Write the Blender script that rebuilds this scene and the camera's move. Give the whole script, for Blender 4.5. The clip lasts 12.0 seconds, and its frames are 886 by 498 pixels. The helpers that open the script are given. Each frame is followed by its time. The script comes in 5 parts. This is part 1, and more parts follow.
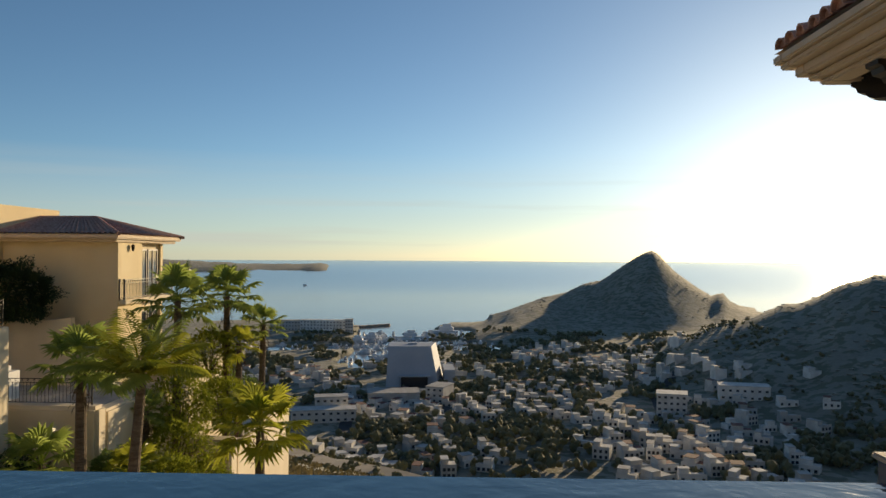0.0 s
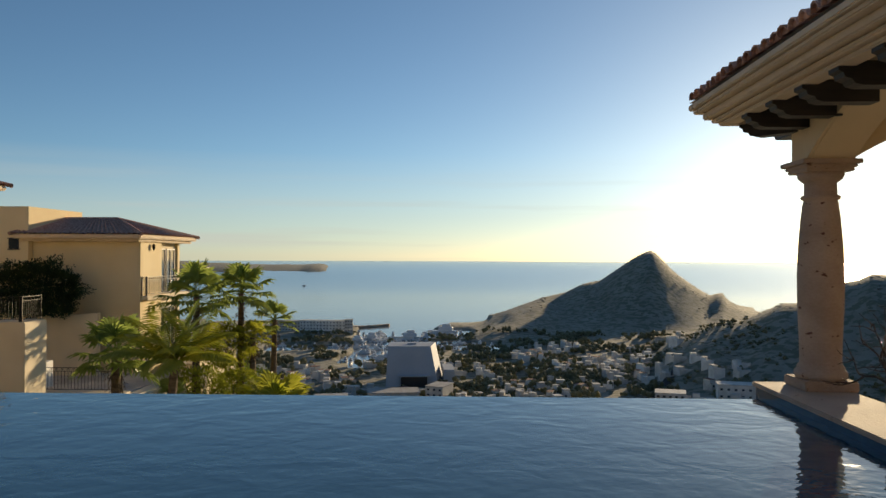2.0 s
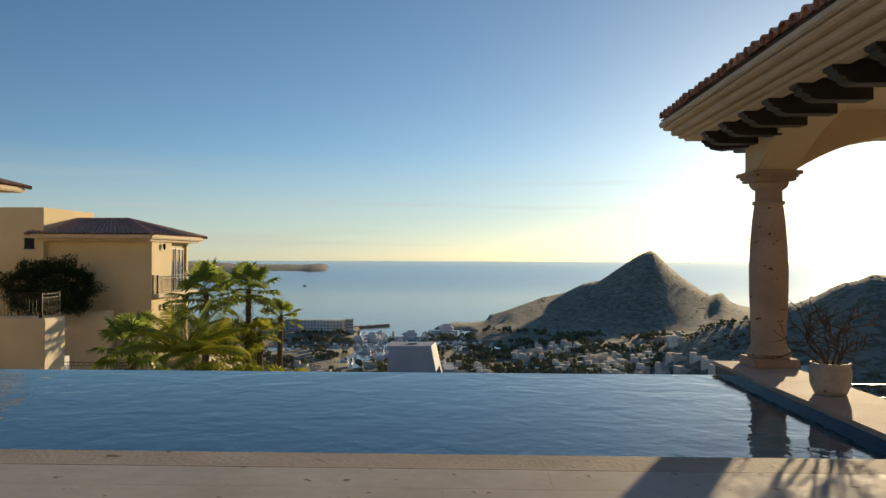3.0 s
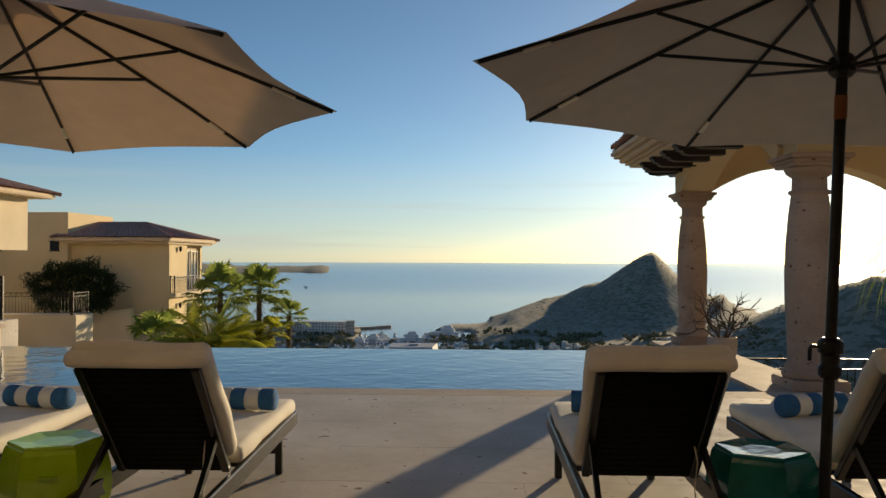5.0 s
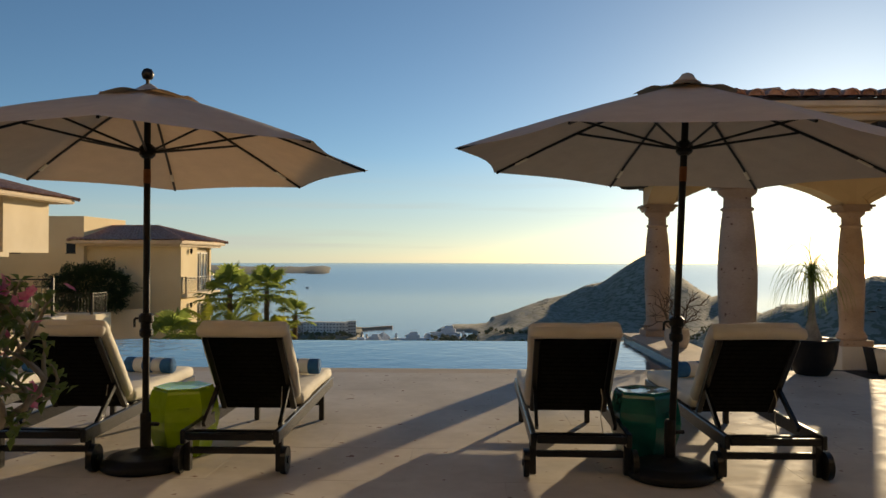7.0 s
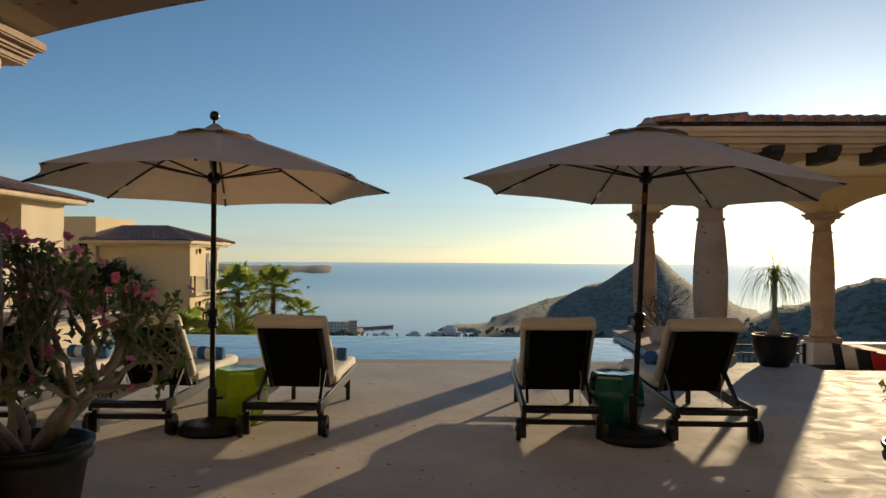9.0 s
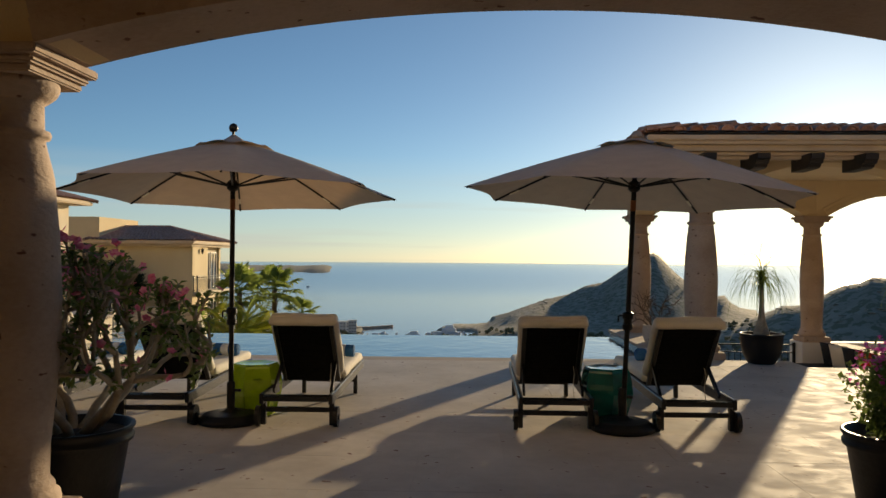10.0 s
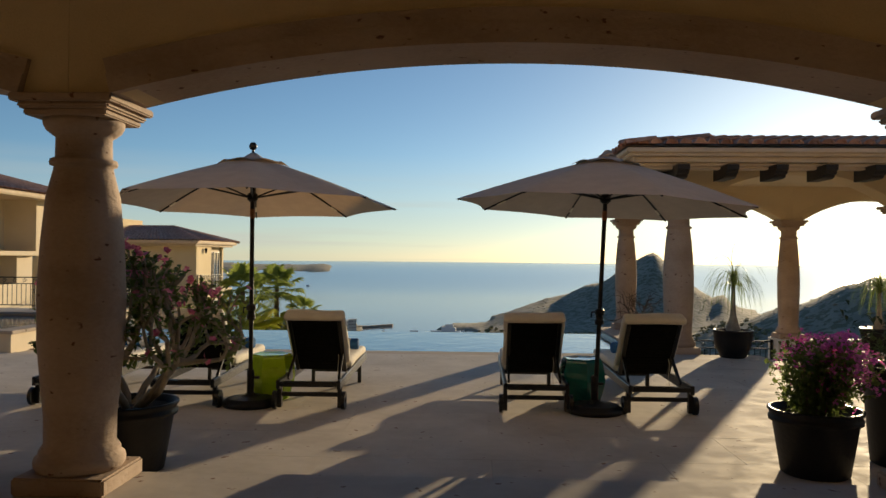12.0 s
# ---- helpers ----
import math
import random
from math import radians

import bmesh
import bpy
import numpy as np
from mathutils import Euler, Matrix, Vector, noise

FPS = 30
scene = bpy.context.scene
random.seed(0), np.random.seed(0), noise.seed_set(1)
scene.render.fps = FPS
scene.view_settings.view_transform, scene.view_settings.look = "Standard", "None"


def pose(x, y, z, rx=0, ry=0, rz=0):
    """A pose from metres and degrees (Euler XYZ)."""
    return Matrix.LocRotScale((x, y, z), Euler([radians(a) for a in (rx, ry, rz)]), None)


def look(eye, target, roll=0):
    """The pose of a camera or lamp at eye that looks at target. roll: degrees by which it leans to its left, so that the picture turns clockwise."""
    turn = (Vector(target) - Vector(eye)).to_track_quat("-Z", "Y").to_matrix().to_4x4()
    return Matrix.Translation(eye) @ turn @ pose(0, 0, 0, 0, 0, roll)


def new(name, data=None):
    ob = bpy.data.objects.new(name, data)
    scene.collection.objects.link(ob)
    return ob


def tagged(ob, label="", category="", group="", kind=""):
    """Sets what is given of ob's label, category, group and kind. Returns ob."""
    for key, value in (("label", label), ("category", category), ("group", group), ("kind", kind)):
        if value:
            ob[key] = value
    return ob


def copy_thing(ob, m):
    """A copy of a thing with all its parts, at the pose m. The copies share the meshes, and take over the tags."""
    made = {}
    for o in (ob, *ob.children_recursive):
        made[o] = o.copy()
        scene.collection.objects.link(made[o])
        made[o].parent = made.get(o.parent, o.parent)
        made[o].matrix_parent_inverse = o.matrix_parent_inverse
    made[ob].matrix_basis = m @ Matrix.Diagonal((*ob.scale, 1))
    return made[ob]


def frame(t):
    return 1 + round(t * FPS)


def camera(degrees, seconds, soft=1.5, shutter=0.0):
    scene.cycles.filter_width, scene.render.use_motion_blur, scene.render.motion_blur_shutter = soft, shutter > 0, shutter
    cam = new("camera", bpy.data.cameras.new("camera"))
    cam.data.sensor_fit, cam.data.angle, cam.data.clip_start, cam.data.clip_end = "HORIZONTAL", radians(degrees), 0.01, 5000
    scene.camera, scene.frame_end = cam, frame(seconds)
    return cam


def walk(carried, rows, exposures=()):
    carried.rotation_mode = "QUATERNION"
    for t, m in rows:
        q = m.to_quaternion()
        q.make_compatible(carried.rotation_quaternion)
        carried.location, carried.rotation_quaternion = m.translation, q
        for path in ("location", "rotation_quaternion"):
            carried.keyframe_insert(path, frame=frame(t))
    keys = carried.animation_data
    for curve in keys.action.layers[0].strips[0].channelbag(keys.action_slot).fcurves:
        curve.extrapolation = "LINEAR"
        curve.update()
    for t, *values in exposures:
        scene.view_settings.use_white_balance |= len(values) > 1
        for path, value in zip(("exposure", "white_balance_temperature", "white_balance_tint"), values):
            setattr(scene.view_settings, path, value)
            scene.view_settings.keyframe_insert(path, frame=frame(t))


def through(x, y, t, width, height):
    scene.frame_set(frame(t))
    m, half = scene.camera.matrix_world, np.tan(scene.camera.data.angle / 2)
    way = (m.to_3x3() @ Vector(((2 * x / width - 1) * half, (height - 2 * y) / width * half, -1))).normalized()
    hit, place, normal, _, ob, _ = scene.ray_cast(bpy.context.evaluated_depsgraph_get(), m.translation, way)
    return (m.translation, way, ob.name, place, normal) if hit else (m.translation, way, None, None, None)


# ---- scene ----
cam = camera(59.4, 12.0)
PATH = [
    (0, (-0.024, 1.404, 1.398), (-0.088, 3.403, 1.416), 0.3),
    (0.5, (-0.006, 0.839, 1.36), (-0.069, 2.838, 1.378), 0.3),
    (1, (0.013, 0.228, 1.325), (-0.049, 2.227, 1.343), 0.3),
    (1.5, (-0.04, -0.421, 1.312), (-0.101, 1.578, 1.33), 0.3),
    (2, (-0.074, -1.079, 1.294), (-0.136, 0.92, 1.313), 0.2),
    (2.5, (-0.085, -1.747, 1.273), (-0.147, 0.252, 1.292), 0.2),
    (3, (-0.073, -2.42, 1.257), (-0.136, -0.422, 1.276), 0.2),
    (5, (0.087, -5.014, 1.27), (0.021, -3.015, 1.293), 0.2),
    (5.5, (0.125, -5.55, 1.286), (0.057, -3.551, 1.309), 0.1),
    (6, (0.15, -6.027, 1.3), (0.082, -4.029, 1.324), 0.1),
    (6.5, (0.175, -6.448, 1.312), (0.105, -4.449, 1.337), 0.1),
    (7, (0.191, -6.824, 1.326), (0.122, -4.825, 1.35), 0.1),
    (9, (0.168, -8.015, 1.382), (0.096, -6.017, 1.405), 0.3),
    (9.5, (0.162, -8.246, 1.396), (0.091, -6.248, 1.419), 0.4),
    (10, (0.157, -8.476, 1.404), (0.086, -6.477, 1.427), 0.4),
    (10.5, (0.165, -8.699, 1.415), (0.094, -6.7, 1.437), 0.4),
    (11, (0.181, -8.921, 1.429), (0.11, -6.923, 1.45), 0.5),
    (11.5, (0.206, -9.143, 1.436), (0.134, -7.144, 1.457), 0.5),
    (12, (0.24, -9.364, 1.443), (0.169, -7.366, 1.464), 0.5),
]
walk(cam, [(t, look(eye, target, roll)) for t, eye, target, roll in PATH], [(0, 0.0, 7700, 4), (12, 0.0, 7700, 4)])

# ---- world and sun ----
SUN_AZ, SUN_EL = radians(26.0), radians(8.3)   # azimuth from +y towards +x
world = bpy.data.worlds.new("world")
scene.world = world
world.use_nodes = True
wn = world.node_tree.nodes
sky = wn.new("ShaderNodeTexSky")
sky.sky_type, sky.sun_disc = "NISHITA", False
sky.sun_elevation, sky.sun_rotation = SUN_EL, SUN_AZ
sky.altitude, sky.air_density, sky.dust_density, sky.ozone_density = 1200, 0.8, 0.65, 3.4
wn["Background"].inputs["Strength"].default_value = 0.132
# pale haze and faint cirrus streaks low over the sea
wl = world.node_tree.links
wco, wmp, wno, wra, wmx = (wn.new("ShaderNode" + k) for k in ("TexCoord", "Mapping", "TexNoise", "MapRange", "MixRGB"))
wmp.inputs["Scale"].default_value, wmp.inputs["Rotation"].default_value = (1.2, 1.2, 26), (radians(1.5), radians(4), 0)
wno.inputs["Scale"].default_value, wno.inputs["Detail"].default_value = 1.6, 5
wra.inputs["From Min"].default_value, wra.inputs["From Max"].default_value, wra.inputs["To Max"].default_value = 0.55, 0.80, 0.45
wmx.blend_type, wmx.inputs["Color2"].default_value = "MIX", (4.1, 4.25, 4.5, 1)
wl.new(wco.outputs["Generated"], wmp.inputs["Vector"]), wl.new(wmp.outputs[0], wno.inputs["Vector"])
wxyz, wlow, wmul = wn.new("ShaderNodeSeparateXYZ"), wn.new("ShaderNodeMapRange"), wn.new("ShaderNodeMath")
wadd = wn.new("ShaderNodeMath")
wadd.inputs[1].default_value = 0.34
wlow.inputs["From Min"].default_value, wlow.inputs["From Max"].default_value, wmul.operation = 0.13, 0.05, "MULTIPLY"
wl.new(wco.outputs["Generated"], wxyz.inputs[0]), wl.new(wxyz.outputs["Z"], wlow.inputs["Value"])
wl.new(wno.outputs["Fac"], wra.inputs["Value"]), wl.new(wra.outputs[0], wadd.inputs[0]), wl.new(wadd.outputs[0], wmul.inputs[0]), wl.new(wlow.outputs[0], wmul.inputs[1])
wl.new(wmul.outputs[0], wmx.inputs["Fac"])
wl.new(sky.outputs[0], wmx.inputs["Color1"]), wl.new(wmx.outputs[0], wn["Background"].inputs["Color"])
sun = new("sun", bpy.data.lights.new("sun", "SUN"))
sun.data.energy, sun.data.angle, sun.data.color = 5.0, radians(0.6), (1.0, 0.80, 0.58)
sun_dir = Vector((math.sin(SUN_AZ) * math.cos(SUN_EL), math.cos(SUN_AZ) * math.cos(SUN_EL), math.sin(SUN_EL)))
sun.matrix_world = look(sun_dir * 100, (0, 0, 0))


# ---- materials ----
def material(name, a, b, scale=4.0, rough=0.7, bump=0.3, bump_scale=40.0, metal=0.0, spots=None, spot_scale=18.0,
             spot_at=0.68, vary=0.0, stretch=(1, 1, 1), spec=0.5, trans=0.0, bump_dist=0.01, world_co=False):
    """Two tones mixed by coarse and fine noise, optional pits or stains, and bump."""
    m = bpy.data.materials.new(name)
    m.use_nodes = True
    n, l = m.node_tree.nodes, m.node_tree.links
    p = n["Principled BSDF"]
    co = n.new("ShaderNodeTexCoord")
    mp = n.new("ShaderNodeMapping")
    mp.inputs["Scale"].default_value = stretch
    own, far, shift = n.new("ShaderNodeObjectInfo"), n.new("ShaderNodeMath"), n.new("ShaderNodeVectorMath")
    far.operation, shift.operation, far.inputs[1].default_value = "MULTIPLY", "ADD", 60.0
    l.new(own.outputs["Random"], far.inputs[0]), l.new(far.outputs[0], shift.inputs[1])
    l.new(co.outputs["Object"], shift.inputs[0])
    l.new(n.new("ShaderNodeNewGeometry").outputs["Position"] if world_co else shift.outputs[0], mp.inputs["Vector"])
    big = n.new("ShaderNodeTexNoise")
    big.inputs["Scale"].default_value, big.inputs["Detail"].default_value = scale, 6
    fine = n.new("ShaderNodeTexNoise")
    fine.inputs["Scale"].default_value, fine.inputs["Detail"].default_value = bump_scale, 4
    l.new(mp.outputs[0], big.inputs["Vector"]), l.new(mp.outputs[0], fine.inputs["Vector"])
    ramp = n.new("ShaderNodeValToRGB")
    ramp.color_ramp.elements[0].position, ramp.color_ramp.elements[1].position = 0.32, 0.68
    ramp.color_ramp.elements[0].color, ramp.color_ramp.elements[1].color = (*a, 1), (*b, 1)
    add = n.new("ShaderNodeMath")
    add.operation = "MULTIPLY_ADD"
    add.inputs[1].default_value = 0.35
    sub = n.new("ShaderNodeMath")
    sub.operation = "SUBTRACT"
    sub.inputs[1].default_value = 0.175
    l.new(fine.outputs["Fac"], add.inputs[0]), l.new(big.outputs["Fac"], sub.inputs[0])
    l.new(sub.outputs[0], add.inputs[2]), l.new(add.outputs[0], ramp.inputs["Fac"])
    col = ramp.outputs["Color"]
    if vary:
        oi = n.new("ShaderNodeObjectInfo")
        hs = n.new("ShaderNodeHueSaturation")
        mr = n.new("ShaderNodeMapRange")
        mr.inputs["To Min"].default_value, mr.inputs["To Max"].default_value = 1 - vary, 1 + vary
        l.new(oi.outputs["Random"], mr.inputs["Value"]), l.new(mr.outputs[0], hs.inputs["Value"])
        l.new(col, hs.inputs["Color"])
        col = hs.outputs["Color"]
    if spots:
        sp = n.new("ShaderNodeTexNoise")
        sp.inputs["Scale"].default_value, sp.inputs["Detail"].default_value = spot_scale, 2
        l.new(mp.outputs[0], sp.inputs["Vector"])
        sr = n.new("ShaderNodeMapRange")
        sr.inputs["From Min"].default_value, sr.inputs["From Max"].default_value = spot_at, spot_at + 0.05
        mx = n.new("ShaderNodeMix")
        mx.data_type = "RGBA"
        mx.inputs[7].default_value = (*spots, 1)
        l.new(sp.outputs["Fac"], sr.inputs["Value"]), l.new(sr.outputs[0], mx.inputs[0]), l.new(col, mx.inputs[6])
        col = mx.outputs[2]
    l.new(col, p.inputs["Base Color"])
    p.inputs["Roughness"].default_value, p.inputs["Metallic"].default_value = rough, metal
    p.inputs["Specular IOR Level"].default_value = spec
    if trans:
        p.inputs["Transmission Weight"].default_value = trans
    if bump:
        bp = n.new("ShaderNodeBump")
        bp.inputs["Strength"].default_value, bp.inputs["Distance"].default_value = bump, bump_dist
        l.new(fine.outputs["Fac"], bp.inputs["Height"]), l.new(bp.outputs[0], p.inputs["Normal"])
    return m


def worn(m, scale, lo, hi):
    """Patches polished by feet between duller ones."""
    n, l = m.node_tree.nodes, m.node_tree.links
    a, r = n.new("ShaderNodeTexNoise"), n.new("ShaderNodeMapRange")
    a.inputs["Scale"].default_value, a.inputs["Detail"].default_value, a.inputs["Distortion"].default_value = scale, 5, 0.8
    r.inputs["From Min"].default_value, r.inputs["From Max"].default_value = 0.38, 0.62
    r.inputs["To Min"].default_value, r.inputs["To Max"].default_value = lo, hi
    l.new(n.new("ShaderNodeNewGeometry").outputs["Position"], a.inputs["Vector"])
    l.new(a.outputs["Fac"], r.inputs["Value"]), l.new(r.outputs[0], n["Principled BSDF"].inputs["Roughness"])


def haze_sheen(m, weight, tint):
    """Sheen that pales far surfaces in place of haze."""
    p = m.node_tree.nodes["Principled BSDF"]
    p.inputs["Sheen Weight"].default_value, p.inputs["Sheen Roughness"].default_value = weight, 0.5
    p.inputs["Sheen Tint"].default_value = (*tint, 1)
    return m


def thin(name, a, b, through, scale=8.0, rough=0.8, glow_tint=(1, 1, 1)):
    """A sheet that lets light through: cloth or leaf."""
    m = material(name, a, b, scale, rough, 0.15, 60)
    n, l = m.node_tree.nodes, m.node_tree.links
    p, out = n["Principled BSDF"], n["Material Output"]
    tr, mx = n.new("ShaderNodeBsdfTranslucent"), n.new("ShaderNodeMixShader")
    mx.inputs[0].default_value = through
    deep = n.new("ShaderNodeMixRGB")
    deep.blend_type, deep.inputs[0].default_value, deep.inputs[2].default_value = "MULTIPLY", 1.0, (*glow_tint, 1)
    l.new(p.inputs["Base Color"].links[0].from_socket, deep.inputs[1]), l.new(deep.outputs[0], tr.inputs["Color"])
    l.new(p.outputs[0], mx.inputs[1]), l.new(tr.outputs[0], mx.inputs[2]), l.new(mx.outputs[0], out.inputs["Surface"])
    return m


def water(name, deep, shallow, scale, strength, dist, rough=0.03, stretch=(1, 1, 1), patch=0.15):
    """Rippled water: a tinted body under a glossy, wavy surface."""
    m = material(name, deep, shallow, patch, rough, 0)
    n, l = m.node_tree.nodes, m.node_tree.links
    p = n["Principled BSDF"]
    p.inputs["IOR"].default_value = 1.33
    co, mp = n.new("ShaderNodeTexCoord"), n.new("ShaderNodeMapping")
    mp.inputs["Scale"].default_value = stretch
    l.new(co.outputs["Object"], mp.inputs["Vector"])
    a, b = n.new("ShaderNodeTexNoise"), n.new("ShaderNodeTexNoise")
    a.inputs["Scale"].default_value, a.inputs["Detail"].default_value, a.inputs["Distortion"].default_value = scale, 3, 0.6
    b.inputs["Scale"].default_value, b.inputs["Detail"].default_value = scale * 3.7, 2
    l.new(mp.outputs[0], a.inputs["Vector"]), l.new(mp.outputs[0], b.inputs["Vector"])
    s = n.new("ShaderNodeMath")
    s.operation = "MULTIPLY_ADD"
    s.inputs[1].default_value = 0.3
    l.new(b.outputs["Fac"], s.inputs[0]), l.new(a.outputs["Fac"], s.inputs[2])
    bp = n.new("ShaderNodeBump")
    bp.inputs["Strength"].default_value, bp.inputs["Distance"].default_value = strength, dist
    l.new(s.outputs[0], bp.inputs["Height"]), l.new(bp.outputs[0], p.inputs["Normal"])
    return m


STONE = material("cantera_stone", (0.40, 0.295, 0.22), (0.54, 0.42, 0.33), 1.6, 0.88, 0.6, 30, spots=(0.15, 0.075, 0.05), spot_scale=12, spot_at=0.68, stretch=(1, 1, 1.7))
PAVING = material("travertine_paving", (0.49, 0.435, 0.375), (0.63, 0.57, 0.50), 1.3, 0.7, 0.26, 9, spots=(0.24, 0.15, 0.115), spot_scale=9.0, spot_at=0.675, vary=0.015, spec=0.13, world_co=True)
worn(PAVING, 4.5, 0.66, 0.80)
COPING = material("coping_stone", (0.42, 0.34, 0.27), (0.54, 0.45, 0.36), 2.0, 0.78, 0.5, 30, spec=0.2, spots=(0.22, 0.13, 0.10), spot_scale=6, spot_at=0.69)
JOINT = material("mortar", (0.30, 0.24, 0.19), (0.38, 0.31, 0.25), 6, 0.9, 0.3)
STUCCO = material("ochre_stucco", (0.66, 0.52, 0.32), (0.75, 0.61, 0.39), 0.8, 0.85, 0.35, 90)
# Much darker than the stucco: loggia shade put into the colour
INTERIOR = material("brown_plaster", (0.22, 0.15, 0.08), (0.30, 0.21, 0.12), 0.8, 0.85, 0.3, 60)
# Lighter copy of the ochre stucco; haze and sky light put into its colour
VILLA = material("pale_ochre_stucco", (0.76, 0.60, 0.35), (0.84, 0.68, 0.42), 0.5, 0.85, 0.3, 60)
CREAM = material("cream_stucco", (0.72, 0.60, 0.42), (0.80, 0.68, 0.50), 0.7, 0.85, 0.3, 90)
MOULD = material("carved_cornice_stone", (0.66, 0.52, 0.36), (0.75, 0.61, 0.45), 2.5, 0.8, 0.4, 60)
WHITE = material("white_paint", (0.72, 0.70, 0.66), (0.80, 0.78, 0.74), 2, 0.7, 0.2)
TILE = material("terracotta_tile", (0.34, 0.15, 0.10), (0.62, 0.38, 0.29), 6, 0.75, 0.4, 50, vary=0.25)
BEAM = material("dark_timber", (0.012, 0.009, 0.007), (0.03, 0.022, 0.016), 3, 0.55, 0.4, 30, stretch=(1, 1, 6))
BLACK_METAL = material("black_iron", (0.012, 0.012, 0.012), (0.03, 0.028, 0.026), 8, 0.4, 0.2, metal=0.6)
POOL_TILE = material("pool_tile", (0.012, 0.05, 0.11), (0.02, 0.08, 0.16), 4, 0.25, 0.2, 30)
POOL_WATER = water("pool_water", (0.02, 0.085, 0.145), (0.032, 0.11, 0.18), 2.1, 0.18, 0.045)
# Pale warm body colour stands in for haze and sun glitter
SEA_WATER = water("sea_water", (0.27, 0.255, 0.225), (0.39, 0.37, 0.325), 0.03, 0.03, 1.0, 0.13, patch=0.0022)
# The sheen lightens the hillside where haze would
LAND = haze_sheen(material("dry_hillside", (0.23, 0.215, 0.165), (0.33, 0.305, 0.24), 0.03, 0.95, 0.5, 0.25, bump_dist=1.0, spots=(0.15, 0.15, 0.095), spot_scale=0.11, spot_at=0.50), 0.05, (1.0, 0.93, 0.82))
# Warm tint on transmitted light puts the underside's golden cast into the canvas
CANVAS = thin("taupe_canvas", (0.42, 0.375, 0.35), (0.47, 0.42, 0.39), 0.19, glow_tint=(1.4, 0.95, 0.5))


# ---- building helpers ----
def part(name, bm, mat, parent=None, label="", smooth=False):
    """Links a bmesh as one mesh object under a thing or a part."""
    me = bpy.data.meshes.new(name)
    bm.to_mesh(me)
    bm.free()
    if mat:
        me.materials.append(mat)
    if smooth:
        me.shade_smooth()
    ob = new(name, me)
    ob.parent = parent
    return tagged(ob, label)


def same(name, ob, parent, m=None):
    """Another object on the mesh of ob."""
    o = new(name, ob.data)
    o.parent = parent
    o.matrix_basis = m if m is not None else ob.matrix_basis
    return o


def thing(name, label, category, m=None, group="", kind=""):
    ob = new(name)
    ob.empty_display_size = 0.1
    if m is not None:
        ob.matrix_basis = m
    return tagged(ob, label, category, group, kind)


def box(x0, y0, z0, x1, y1, z1, bevel=0.0, bm=None):
    bm = bm or bmesh.new()
    m = Matrix.LocRotScale(((x0 + x1) / 2, (y0 + y1) / 2, (z0 + z1) / 2), None, (abs(x1 - x0), abs(y1 - y0), abs(z1 - z0)))
    vs = bmesh.ops.create_cube(bm, size=1, matrix=m)["verts"]
    if bevel:
        es = {e for v in vs for e in v.link_edges}
        bmesh.ops.bevel(bm, geom=list(es), offset=bevel, segments=2, affect="EDGES")
    return bm


def bar(a, b, w, h=None, bm=None, bevel=0.0):
    """A rectangular bar from a to b, w wide and h high."""
    bm = bm or bmesh.new()
    a, b = Vector(a), Vector(b)
    rot = (b - a).to_track_quat("Z", "Y").to_matrix().to_4x4()
    m = Matrix.Translation((a + b) / 2) @ rot @ Matrix.Diagonal((w, h or w, (b - a).length, 1))
    vs = bmesh.ops.create_cube(bm, size=1, matrix=m)["verts"]
    if bevel:
        bmesh.ops.bevel(bm, geom=list({e for v in vs for e in v.link_edges}), offset=bevel, segments=1, affect="EDGES")
    return bm


def rod(a, b, r, r2=None, seg=10, bm=None):
    bm = bm or bmesh.new()
    a, b = Vector(a), Vector(b)
    rot = (b - a).to_track_quat("Z", "Y").to_matrix().to_4x4()
    bmesh.ops.create_cone(bm, cap_ends=True, segments=seg, radius1=r, radius2=r if r2 is None else r2, depth=(b - a).length,
                          matrix=Matrix.Translation((a + b) / 2) @ rot)
    return bm


def tube(points, r, seg=6, bm=None, r_end=None):
    """A round tube along points, tapering to r_end."""
    bm = bm or bmesh.new()
    pts = [Vector(p) for p in points]
    rings = []
    for i, p in enumerate(pts):
        d = (pts[min(i + 1, len(pts) - 1)] - pts[max(i - 1, 0)]).normalized()
        q = d.to_track_quat("Z", "Y")
        rr = r if r_end is None else r + (r_end - r) * i / (len(pts) - 1)
        rings.append([bm.verts.new(p + q @ Vector((rr * math.cos(k * math.tau / seg), rr * math.sin(k * math.tau / seg), 0))) for k in range(seg)])
    for u, v in zip(rings, rings[1:]):
        for k in range(seg):
            bm.faces.new((u[k], u[(k + 1) % seg], v[(k + 1) % seg], v[k]))
    bm.faces.new(rings[0][::-1]), bm.faces.new(rings[-1])
    return bm


def lathe(profile, seg=32, bm=None, centre=(0, 0), turn=0.0):
    """A closed body turned from (radius, z) pairs."""
    bm = bm or bmesh.new()
    rings = [[bm.verts.new((centre[0] + r * math.cos(turn + k * math.tau / seg), centre[1] + r * math.sin(turn + k * math.tau / seg), z)) for k in range(seg)] for r, z in profile]
    for u, v in zip(rings, rings[1:]):
        for k in range(seg):
            bm.faces.new((u[k], u[(k + 1) % seg], v[(k + 1) % seg], v[k]))
    bm.faces.new(rings[0][::-1]), bm.faces.new(rings[-1])
    return bm


